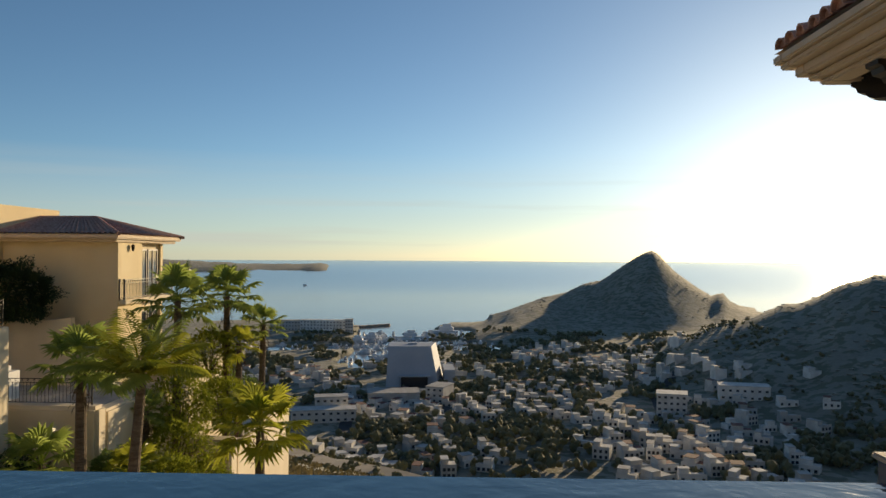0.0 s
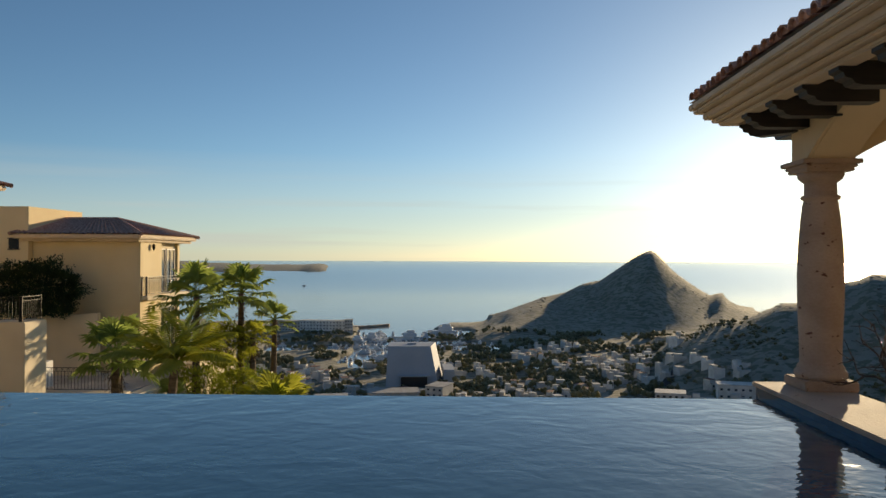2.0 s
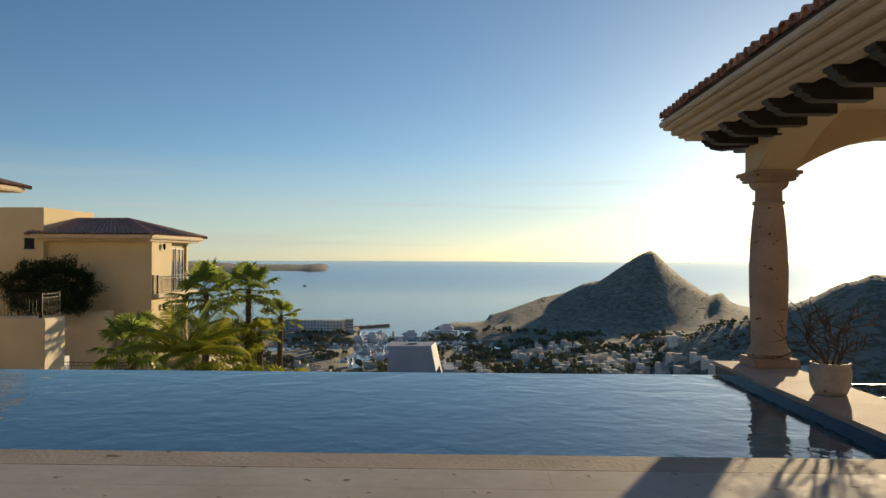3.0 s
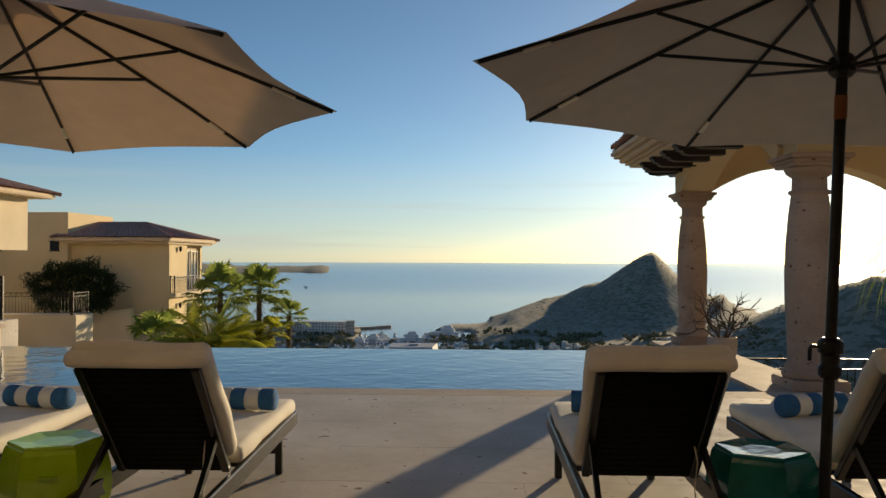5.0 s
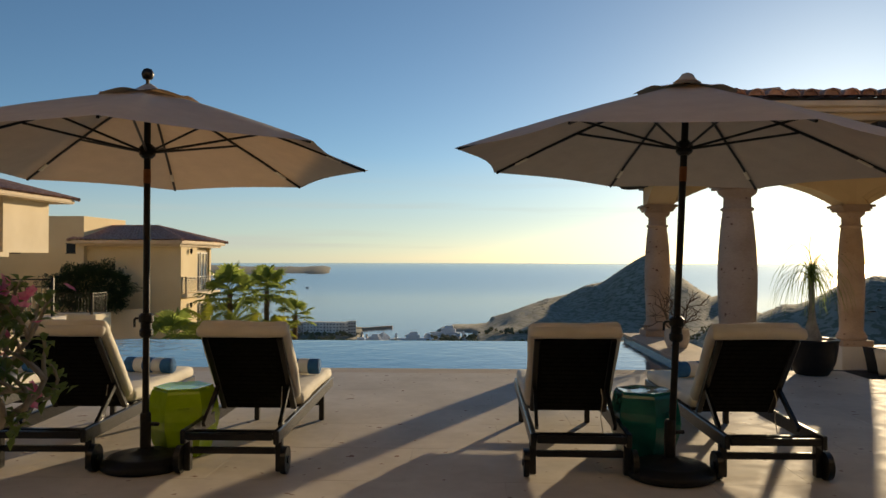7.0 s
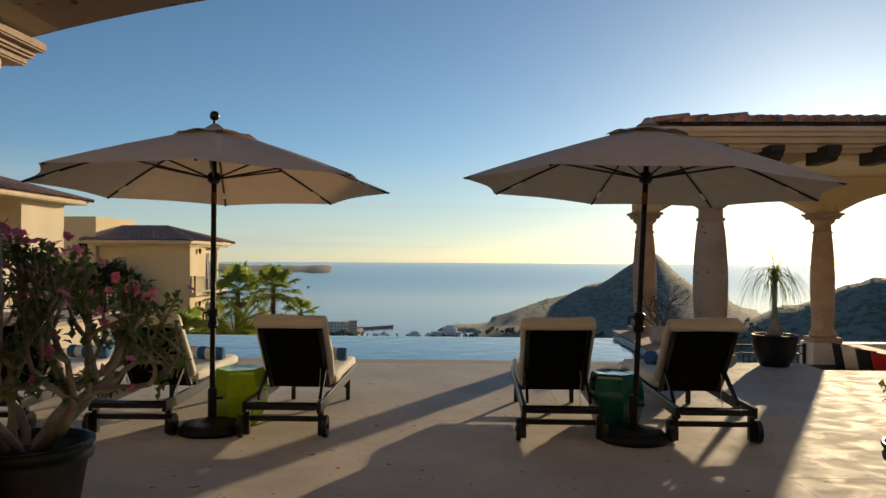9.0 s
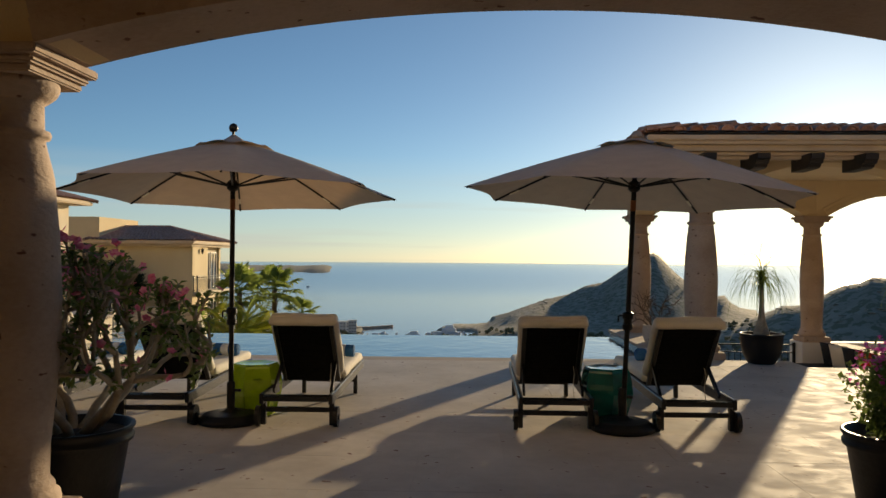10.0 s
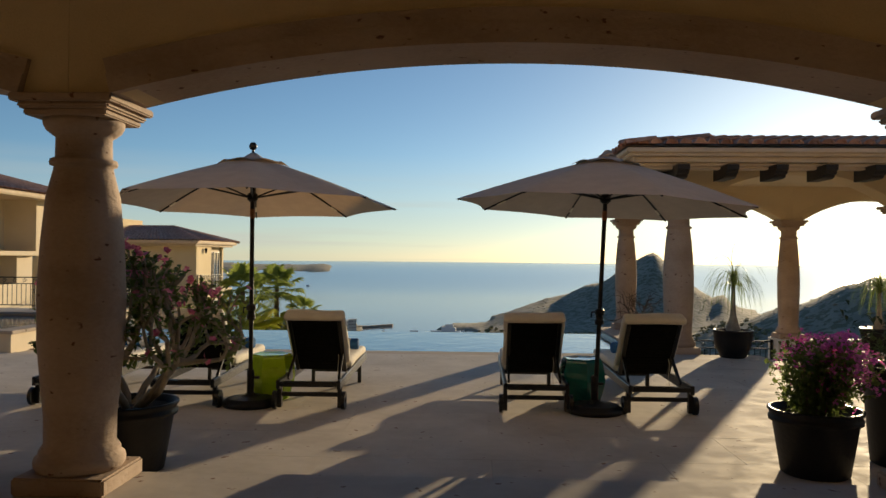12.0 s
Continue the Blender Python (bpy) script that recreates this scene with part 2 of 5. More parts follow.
def prism(outline, depth, m=None, bm=None):
    """A flat outline of (x, z) pairs pushed along y by depth, then set by m."""
    bm = bm or bmesh.new()
    m = m or Matrix()
    a = [bm.verts.new(m @ Vector((x, 0, z))) for x, z in outline]
    b = [bm.verts.new(m @ Vector((x, depth, z))) for x, z in outline]
    n = len(a)
    bm.faces.new(a), bm.faces.new(b[::-1])
    for i in range(n):
        bm.faces.new((a[i], b[i], b[(i + 1) % n], a[(i + 1) % n]))
    bmesh.ops.recalc_face_normals(bm, faces=bm.faces[:])
    return bm

# ---- land and sea ----
def at_table(rows, v):
    if v <= rows[0][0]:
        return rows[0][1]
    for (a, p), (b, q) in zip(rows, rows[1:]):
        if v <= b:
            return p + (q - p) * (v - a) / (b - a)
    return rows[-1][1]


def ease(a, b, v):
    t = min(1.0, max(0.0, (v - a) / (b - a)))
    return t * t * (3 - 2 * t)


SEA = -110.0
# bearings are x / y as seen from the pool; crests are (bearing, slope of the sight line)
PEAK = [(0.0, -0.097), (0.023, -0.085), (0.06, -0.066), (0.096, -0.052), (0.125, -0.0457), (0.15, -0.0334), (0.171, -0.0297), (0.197, -0.0118), (0.217, 0.001), (0.228, 0.006), (0.236, 0.0085), (0.244, 0.002), (0.265, -0.0186), (0.29, -0.0357), (0.311, -0.0472), (0.318, -0.0436), (0.327, -0.0428), (0.333, -0.0523), (0.354, -0.062), (0.372, -0.066), (0.42, -0.080), (0.55, -0.09)]
RIDGE = [(0.15, -0.165), (0.20, -0.150), (0.232, -0.1326), (0.268, -0.1042), (0.297, -0.0895), (0.325, -0.080), (0.346, -0.0765), (0.368, -0.0685), (0.403, -0.0537), (0.417, -0.0547), (0.446, -0.0436), (0.467, -0.0322), (0.481, -0.027), (0.495, -0.0254), (0.513, -0.0182), (0.53, -0.020), (0.62, -0.012), (0.75, 0.01), (1.2, 0.03)]
CAPE = [(-0.60, 0.0), (-0.37, -0.006), (-0.29, -0.0115), (-0.26, -0.0122), (-0.215, -0.0124), (-0.205, -0.0105), (-0.187, -0.0105), (-0.178, -0.015), (-0.172, -0.022), (-0.168, -0.03)]
SHORE = [(-0.9, 1500), (-0.27, 1390), (-0.152, 1380), (-0.137, 1220), (-0.125, 1000), (-0.10, 1000), (-0.092, 960), (-0.05, 1020), (-0.038, 1270), (0.02, 1330), (0.05, 1450), (0.10, 1650), (1.5, 1750)]
BASINS = [(-0.125, 1000, 0.022, 170), (-0.03, 955, 0.075, 38), (-0.205, 950, 0.055, 34), (-0.135, 830, 0.030, 45), (-0.03, 1100, 0.035, 60), (0.10, 800, 0.035, 22), (-0.115, 930, 0.012, 90), (-0.075, 1090, 0.022, 210), (-0.10, 880, 0.030, 42)]


# Beyond 2200 m the sea is bent up to fit the camera's horizon
def bent_sea_level(d):
    return SEA + 80 * ease(2200, 5000, d) ** 0.9


def land_height(x, y):
    d = math.hypot(x, y)
    az = math.atan2(x, y)
    u = math.tan(max(-1.3, min(1.3, az)))
    wob = noise.fractal(Vector((x * 0.006, y * 0.006, 3)), 1.0, 2.0, 5)
    fine = noise.fractal(Vector((x * 0.03, y * 0.03, 7)), 0.8, 2.0, 4)
    slope = at_table([(-1.2, 0.12), (-0.45, 0.20), (-0.24, 0.235), (-0.12, 0.262), (0.0, 0.30), (0.4, 0.32), (1.0, 0.22)], u)
    if abs(az) > 1.3:
        slope = -0.25
    hill = -4.5 - slope * max(0, d - 8) + wob * min(4, d * 0.02)
    plain = SEA + 2.5 + 1.5 * wob
    z = max(hill, plain) if abs(az) <= 1.3 else min(hill, 60 + 20 * wob)
    front = abs(az) < 1.3
    if front:
        dc = at_table([(-0.03, 1130), (0.0, 1170), (0.035, 1300), (0.12, 1600)], u)
        top = 1.4 + at_table(PEAK, u) * dc
        k = ease(0.7 * dc, dc, d) if d < dc else 1 - ease(dc, 1.16 * dc, d)
        if u > -0.03:
            z = max(z, plain + (top - plain) * (0.85 * k + 0.15 * k * k) + (wob * 7 + fine * 3) * k * (1 - k) * 3)
        dc = 860
        top = 1.4 + at_table(RIDGE, u) * dc
        k = ease(500, dc, d) if d < dc else 1 - ease(dc, 1150, d)
        if u > 0.14:
            z = max(z, plain + (top - plain) * k + (wob * 9 + fine * 3) * k * (1 - k) * 3)
        if u < -0.165:
            dc = 3900
            top = 1.4 + at_table(CAPE, u) * dc
            k = 1 - min(1, abs(d - dc) / 500)
            if k > 0:
                z = max(-140, bent_sea_level(d) - 12 + (top - bent_sea_level(dc) + 12 + 7 * wob + 3 * fine) * k ** 0.6)
        if d < 3350 and d > at_table(SHORE, u) and z < SEA + 5.5:
            z = SEA - 14
        for bu, bd, du, dd in BASINS:
            if ((u - bu) / du) ** 2 + ((d - bd) / dd) ** 2 < 1 and z < SEA + 12:
                z = SEA - 14
        if d > 2500 and z < SEA + 12 and not (u < -0.165 and d > 3350):
            z = bent_sea_level(d) - 30
    return z


def polar_sheet(height, start, stop, rings, fine):
    bm = bmesh.new()
    azs, a = [], -180.0
    while a < 180 - 1e-6:
        azs.append(radians(a))
        a += fine if -38 <= a < 38 else 6.0 if abs(a) > 60 else 2.0
    ds = [start * (stop / start) ** (i / (rings - 1)) for i in range(rings)]
    grid = [[bm.verts.new((d * math.sin(q), d * math.cos(q), height(d * math.sin(q), d * math.cos(q)))) for q in azs] for d in ds]
    for r, s in zip(grid, grid[1:]):
        for k in range(len(azs)):
            bm.faces.new((r[k], r[(k + 1) % len(azs)], s[(k + 1) % len(azs)], s[k]))
    bm.faces.new(grid[0])
    bmesh.ops.recalc_face_normals(bm, faces=bm.faces[:])
    return bm


ground = part("ground", polar_sheet(land_height, 7.5, 4960, 150, 0.4), LAND, smooth=True)
tagged(ground, "dry scrub hillside falling to a coastal plain and hills", "ground", kind="structure")
sea = part("water", polar_sheet(lambda x, y: bent_sea_level(math.hypot(x, y)) if y > 0 else -160, 600, 4980, 40, 1.0), SEA_WATER, smooth=True)
tagged(sea, "calm grey-blue sea of a wide bay", "sea", kind="structure")

# ---- terrace, pool ----
POOL_X0, POOL_X1, POOL_Y0, POOL_Y1, WATER = -7.5, 2.93, 2.53, 6.72, -0.11
floor = thing("floor", "pale travertine terrace paving with worn brown pits", "floor", kind="structure")
part("slab", box(-14, -4.6, -5.5, 13, 1.9, -0.012), PAVING, floor)
part("slab", box(POOL_X1, 1.9, -5.5, 4.62, 2.53, -0.012), PAVING, floor)
part("slab", box(-9.2, 1.9, -5.5, POOL_X1, POOL_Y0 - 0.35, -0.012), PAVING, floor)
coping = part("coping", box(-7.7, POOL_Y0 - 0.349, -0.4, POOL_X1, POOL_Y0, 0.0, 0.005), COPING, floor)
loggia = part("floor", box(-14, -16, -0.4, 13, -4.6, 0.1, 0.012), PAVING)
tagged(loggia, "pale stone loggia floor one step above the terrace", "floor", kind="structure")
basin = part("pool_basin", box(POOL_X0 - 0.2, POOL_Y0 + 0.002, -2.2, POOL_X1 - 0.002, POOL_Y1 - 0.1, -1.5), POOL_TILE)
tagged(basin, "dark blue tiled basin of an infinity pool", "pool", kind="structure")
box_bm = box(POOL_X0 - 0.2, POOL_Y1 - 0.1, -6, POOL_X1 + 0.4, POOL_Y1 + 0.0, WATER - 0.006)
weir = part("pool_edge", box_bm, POOL_TILE)
tagged(weir, "dark tiled overflow edge of the pool", "pool edge", kind="structure")
bm = bmesh.new()
bmesh.ops.create_grid(bm, x_segments=2, y_segments=2, size=0.5)
bmesh.ops.transform(bm, matrix=Matrix.Translation(((POOL_X0 + POOL_X1) / 2, (POOL_Y0 + POOL_Y1) / 2, WATER)) @ Matrix.Diagonal((POOL_X1 - POOL_X0, POOL_Y1 - POOL_Y0, 1, 1)), verts=bm.verts[:])
pool_surface = part("pool_water", bm, POOL_WATER)
tagged(pool_surface, "rippled blue water of the infinity pool", "water", kind="structure")


# ---- columns and arcades ----
def column_profile(h, swell):
    """Swelling shaft with a ring below the capital; z from the plinth's top to the abacus."""
    return [(0.232, 0.0), (0.248, 0.025), (0.250, 0.05), (0.244, 0.075), (0.222, 0.092), (0.222, 0.115), (0.212, 0.13), (0.197, 0.15), (0.198, 0.30), (0.212 * swell, h * 0.36), (0.215 * swell, h * 0.50),
            (0.203 * swell, h * 0.64), (0.180 * swell, h * 0.78), (0.166, h - 0.30), (0.160, h - 0.27), (0.182, h - 0.262), (0.187, h - 0.245), (0.180, h - 0.228), (0.156, h - 0.22),
            (0.153, h - 0.10), (0.175, h - 0.085), (0.205, h - 0.06), (0.22, h - 0.03), (0.222, h)]


def column(x, y, z0, top, size=1.0, swell=1.0, label="carved cantera stone column with a swelling shaft"):
    c = thing("stone_column", label, "column", Matrix.Translation((x, y, z0)), "stone columns")
    h = top - z0
    s = size
    part("plinth", box(-0.262 * s, -0.262 * s, 0, 0.262 * s, 0.262 * s, 0.10, 0.012), STONE, c)
    sh = h - 0.10 - 0.115
    part("shaft", lathe([(r * s, z + 0.10) for r, z in column_profile(sh, swell)], 40), STONE, c, smooth=True)
    bm = box(-0.235 * s, -0.235 * s, h - 0.115, 0.235 * s, 0.235 * s, h - 0.08, 0.008)
    box(-0.26 * s, -0.26 * s, h - 0.08, 0.26 * s, 0.26 * s, h - 0.045, 0.012, bm)
    box(-0.29 * s, -0.29 * s, h - 0.045, 0.29 * s, 0.29 * s, h, 0.008, bm)
    part("capital", bm, STONE, c)
    return c


def arch_outline(x0, x1, spring, rise, top, left, right, seg=28):
    """Outline of a wall over one segmental arch, as (x, z)."""
    pts = [(left, spring), (x0, spring)]
    half, mid = (x1 - x0) / 2, (x0 + x1) / 2
    rad = (half * half + rise * rise) / (2 * rise)
    a = math.asin(half / rad)
    for i in range(1, seg):
        q = -a + 2 * a * i / seg
        pts.append((mid + rad * math.sin(q), spring + rise - rad + rad * math.cos(q)))
    return pts + [(x1, spring), (right, spring), (right, top), (left, top)]


def arch_rib(x0, x1, spring, rise, width, depth, m, seg=28):
    """A raised stone band along an arch, as one curved bar."""
    half, mid = (x1 - x0) / 2, (x0 + x1) / 2
    rad = (half * half + rise * rise) / (2 * rise)
    a = math.asin(half / rad)
    bm, rings = bmesh.new(), []
    for i in range(seg + 1):
        q = -a + 2 * a * i / seg
        s, c = math.sin(q), math.cos(q)
        zc = spring + rise - rad
        ring = []
        for r, y in ((rad, 0), (rad + width * 0.55, 0), (rad + width * 0.55, 0.015), (rad + width, 0.015), (rad + width, depth), (rad, depth)):
            ring.append(bm.verts.new(m @ Vector((mid + r * s, y, zc + r * c))))
        rings.append(ring)
    for u, v in zip(rings, rings[1:]):
        for k in range(6):
            bm.faces.new((u[k], u[(k + 1) % 6], v[(k + 1) % 6], v[k]))
    bm.faces.new(rings[0][::-1]), bm.faces.new(rings[-1])
    bmesh.ops.recalc_face_normals(bm, faces=bm.faces[:])
    return bm


# loggia arcade that the camera backs into
LOG_Y0, LOG_Y1 = -5.16, -4.62
SPRING, BAY = 2.365, 4.96
for cx in (-6.97, -2.01, 2.95, 7.91):
    column(cx - 0.02, -4.89, 0.10, SPRING - 0.03, 1.0, 1.12, "pitted cantera stone column at the loggia edge")
arcade = thing("wall_loggia", "ochre plastered wall over stone-lined segmental arches", "wall", kind="structure")
for cx in (-6.97, -2.01, 2.95):
    out = arch_outline(cx + 0.30, cx + BAY - 0.30, SPRING - 0.026, 0.29, 3.6, cx + 0.001, cx + BAY - 0.001)
    part("arch_wall", prism(out, 0.39, Matrix.Translation((0, LOG_Y0 + 0.04, 0))), STUCCO, arcade)
    part("arch_rib", arch_rib(cx + 0.26, cx + BAY - 0.26, SPRING - 0.03, 0.275, 0.20, 0.46, Matrix.Translation((0, LOG_Y0 - 0.012, -0.004))), STONE, arcade, "rough cantera arch ring")
loggia_ceiling = part("ceiling", box(-14, -16, 3.3, 13, LOG_Y0 + 0.038, 3.45), STUCCO)
tagged(loggia_ceiling, "plain ochre plaster loggia ceiling", "ceiling", kind="structure")
# Unseen back wall, coloured dark to hold down light in the loggia
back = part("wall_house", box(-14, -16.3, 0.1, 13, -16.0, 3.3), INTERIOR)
# Unseen end walls, added to block sky light
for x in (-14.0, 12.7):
    tagged(part("wall_side", box(x, -16, 0.1, x + 0.3, LOG_Y0, 3.3), INTERIOR), "unseen loggia end wall, added to keep sky light out", "wall", kind="structure")
tagged(back, "unseen house wall behind the loggia, browned for shade", "wall", kind="structure")

# ---- pavilion beside the pool ----
PX = (3.44, 6.74, 10.04)
PYB, PYF, FX = 6.76, 2.79, (3.46, 6.92, 10.3)
CAP = 2.25
SUNK = -0.95
deck = thing("pavilion_floor", "sunken stone pavilion floor with a raised pool ledge", "floor", kind="structure")
part("pool_face", box(2.93, 2.53, -3.5, 3.0, 7.1, -0.045), POOL_TILE, deck, "dark blue pool tile")
part("ledge", box(3.0, 2.534, -3.5, 3.60, 7.1, -0.047), CREAM, deck, "cream plastered ledge wall")
part("coping", box(2.90, 2.54, -0.045, 3.66, 7.14, 0.0, 0.012), COPING, deck)
part("slab", box(3.6, 1.9, -3.5, 13, 7.14, SUNK), PAVING, deck)
part("pedestal", box(6.44, 6.46, SUNK, 7.04, 7.06, -0.152, 0.01), WHITE, deck, "white plastered pedestal under a column")
part("parapet", box(6.95, 1.92, SUNK, 7.25, 6.455, -0.20, 0.01), WHITE, deck, "white plastered parapet")
part("parapet_cap", box(6.92, 1.92, -0.199, 7.28, 6.45, -0.155, 0.01), COPING, deck)
part("back_parapet", box(7.05, 6.6, SUNK, 13, 6.9, -0.16, 0.01), WHITE, deck, "white plastered parapet")
for cx in PX:
    column(cx, PYB, 0.0 if cx < 4 else -0.152, CAP, 0.98, 1.03, "cantera stone column at the pavilion's seaward side")
for cx in FX:
    column(cx, PYF, 0.0 if cx < 4 else -0.155 if cx < 8 else SUNK, CAP + 0.04, 1.05, 1.03, "cantera stone column at the pavilion's terrace side")
pav = thing("pavilion_wall", "ochre plastered pavilion beam over segmental arches", "wall", kind="structure")
TOPW = 2.93
for y0 in (PYB - 0.2, PYF - 0.2):
    row, cap, rise = (PX, CAP, 0.42) if y0 > 4 else (FX, CAP + 0.04, 0.49)
    for a, b in zip(row, row[1:]):
        out = arch_outline(a + 0.22, b - 0.22, cap + 0.003, rise, TOPW, a - (0.199 if a == row[0] else -0.001), b)
        part("arch_wall", prism(out, 0.4, Matrix.Translation((0, y0, 0))), STUCCO, pav)
        part("arch_rib", arch_rib(a + 0.20, b - 0.20, cap + 0.003, rise, 0.17, 0.46, Matrix.Translation((0, y0 - 0.03, -0.004))), STUCCO, pav, "plain plaster arch band")
turn = Matrix.Rotation(math.pi / 2, 4, "Z")
out = arch_outline(PYF + 0.25, PYB - 0.25, CAP + 0.003, 0.55, TOPW, PYF + 0.201, PYB - 0.201)
part("arch_wall", prism(out, 0.4, Matrix.Translation((3.24 + 0.4, 0, 0)) @ turn), STUCCO, pav)
part("arch_rib", arch_rib(PYF + 0.22, PYB - 0.22, CAP + 0.003, 0.55, 0.17, 0.46, Matrix.Translation((3.24 + 0.43, 0, -0.004)) @ turn), STUCCO, pav, "plain plaster arch band")
part("soffit", box(2.62, 1.55, TOPW + 0.0, 13, 7.35, TOPW + 0.05), CREAM, pav)



def iron_railing(name, label, a, b, height, posts=True, step=0.11):
    """Wrought-iron railing from a to b with balusters and small scrolls."""
    a, b = Vector(a), Vector(b)
    L = (b - a).length
    t = thing(name, label, "railing", Matrix.Translation(a) @ Matrix.Rotation(math.atan2(b.y - a.y, b.x - a.x), 4, "Z"), "iron railings")
    part("top_rail", box(0, -0.02, height - 0.025, L, 0.02, height, 0.004), BLACK_METAL, t)
    part("upper_rail", box(0, -0.01, height - 0.17, L, 0.01, height - 0.15), BLACK_METAL, t)
    part("bottom_rail", box(0, -0.012, 0.08, L, 0.012, 0.10), BLACK_METAL, t)
    n = max(2, int(L / step))
    first = part("baluster", box(-0.007, -0.007, 0.10, 0.007, 0.007, height - 0.17), BLACK_METAL, t)
    first.matrix_basis = Matrix.Translation((L / n, 0, 0))
    for i in range(2, n):
        same("baluster", first, t, Matrix.Translation((L * i / n, 0, 0)))
    scroll = None
    for i in range(int(L / 0.24)):
        x = 0.12 + 0.24 * i
        if scroll is None:
            pts = [(0.055 * (1 - k / 16) * math.cos(k * 0.75), 0, height - 0.088 + 0.055 * (1 - k / 16) * math.sin(k * 0.75)) for k in range(14)]
            scroll = part("scroll", tube(pts, 0.007, 5), BLACK_METAL, t)
            scroll.matrix_basis = Matrix.Translation((x, 0, 0))
        else:
            same("scroll", scroll, t, Matrix.Translation((x, 0, 0)))
    for x in ((0, L) if posts else ()):
        part("post", box(x - 0.025, -0.025, 0, x + 0.025, 0.025, height + 0.03, 0.004), BLACK_METAL, t)
    return t


iron_railing("iron_railing", "black scrolled iron railing between pavilion columns", (3.70, PYB, SUNK + 0.02), (6.40, PYB, SUNK + 0.02), 0.72)
# eaves: cornice mouldings round the pavilion
EX0, EY0, EY1 = 2.32, 1.27, 7.64
cornice = thing("cornice", "carved stone eaves cornice with stepped mouldings", "cornice", kind="structure")
for inset, za, zb in ((0.30, 2.70, 2.74), (0.24, 2.74, 2.78), (0.17, 2.785, 2.86), (0.09, 2.86, 2.905), (0.05, 2.905, 2.97)):
    w = 0.16
    bm = box(EX0 + inset, EY0 + inset, za, 13, EY0 + inset + w, zb, 0.012)
    part("moulding", bm, MOULD, cornice)
    part("moulding", box(EX0 + inset, EY0 + inset + w, za, EX0 + inset + w, EY1 - inset - w, zb, 0.012), MOULD, cornice)
    part("moulding", box(EX0 + inset, EY1 - inset - w, za, 13, EY1 - inset, zb, 0.012), MOULD, cornice)


def corbel(m):
    """Dark timber bracket with a scrolled end; it points along -y."""
    out = [(0, 0), (-0.62, 0), (-0.62, -0.07), (-0.585, -0.085), (-0.575, -0.12), (-0.52, -0.135), (-0.50, -0.165), (-0.44, -0.18), (0, -0.18)]
    bm = prism(out, 0.16, Matrix.Rotation(math.pi / 2, 4, "Z") @ Matrix.Translation((0, -0.08, 0)))
    ob = part("roof_bracket", bm, BEAM)
    ob.matrix_basis = m
    return tagged(ob, "dark timber roof bracket with a scrolled end", "bracket", "roof brackets")


first = corbel(Matrix.Translation((3.13, 1.90, 2.74)))
for i in range(1, 14):
    copy_thing(first, Matrix.Translation((3.13 + 0.66 * i, 1.90, 2.74)))
for i in range(8):
    copy_thing(first, Matrix.Translation((3.26, 2.28 + 0.62 * i, 2.74)) @ Matrix.Rotation(-math.pi / 2, 4, "Z"))
copy_thing(first, Matrix.Translation((3.35, PYB + 0.2, 2.74)) @ Matrix.Rotation(math.pi, 4, "Z"))
copy_thing(first, Matrix.Translation((3.3, PYB + 0.1, 2.738)) @ Matrix.Rotation(-2.36, 4, "Z"))

# roof: low hip with rows of barrel tiles
ROOF_Z, PITCH = 2.995, math.tan(radians(11))
roof = thing("roof", "low hipped roof of weathered terracotta barrel tiles", "roof", kind="structure")
mid_y = (EY0 + EY1) / 2
bm = bmesh.new()
run = mid_y - EY0
v = [bm.verts.new(p) for p in ((EX0 + 0.06, EY0 + 0.06, ROOF_Z), (13, EY0 + 0.06, ROOF_Z), (13, EY1 - 0.06, ROOF_Z), (EX0 + 0.06, EY1 - 0.06, ROOF_Z), (EX0 + run, mid_y, ROOF_Z + run * PITCH), (13, mid_y, ROOF_Z + run * PITCH))]
for f in ((0, 1, 5, 4), (2, 3, 4, 5), (3, 0, 4), (3, 2, 1, 0), (1, 2, 5)):
    bm.faces.new([v[i] for i in f])
part("roof_deck", bm, JOINT, roof)


def tile_mesh():
    """One barrel tile, 0.42 long along +y, arched over x."""
    bm, rings = bmesh.new(), []
    for y, r in ((0, 0.085), (0.42, 0.068)):
        rings.append([bm.verts.new((r * math.cos(a), y, r * 0.85 * math.sin(a) + (0.012 if y == 0 else 0))) for a in [math.pi * k / 6 for k in range(7)]]
                     + [bm.verts.new((r * 0.82 * math.cos(a), y, r * 0.66 * math.sin(a) + (0.012 if y == 0 else 0))) for a in [math.pi * k / 6 for k in range(6, -1, -1)]])
    n = len(rings[0])
    for k in range(n):
        bm.faces.new((rings[0][k], rings[0][(k + 1) % n], rings[1][(k + 1) % n], rings[1][k]))
    bm.faces.new(rings[0][::-1]), bm.faces.new(rings[1])
    bm.faces.new([bm.verts.new((v.co.x * 0.99, 0.035, v.co.z)) for v in rings[0][7:]])      # packed end
    bmesh.ops.recalc_face_normals(bm, faces=bm.faces[:])
    me = bpy.data.meshes.new("roof_tile")
    bm.to_mesh(me)
    bm.free()
    me.materials.append(TILE)
    return me


rnd = random.Random(5)
TILE_ME = tile_mesh()
tilt = Matrix.Rotation(math.atan(PITCH) * 0.9, 4, "X")
count = 0
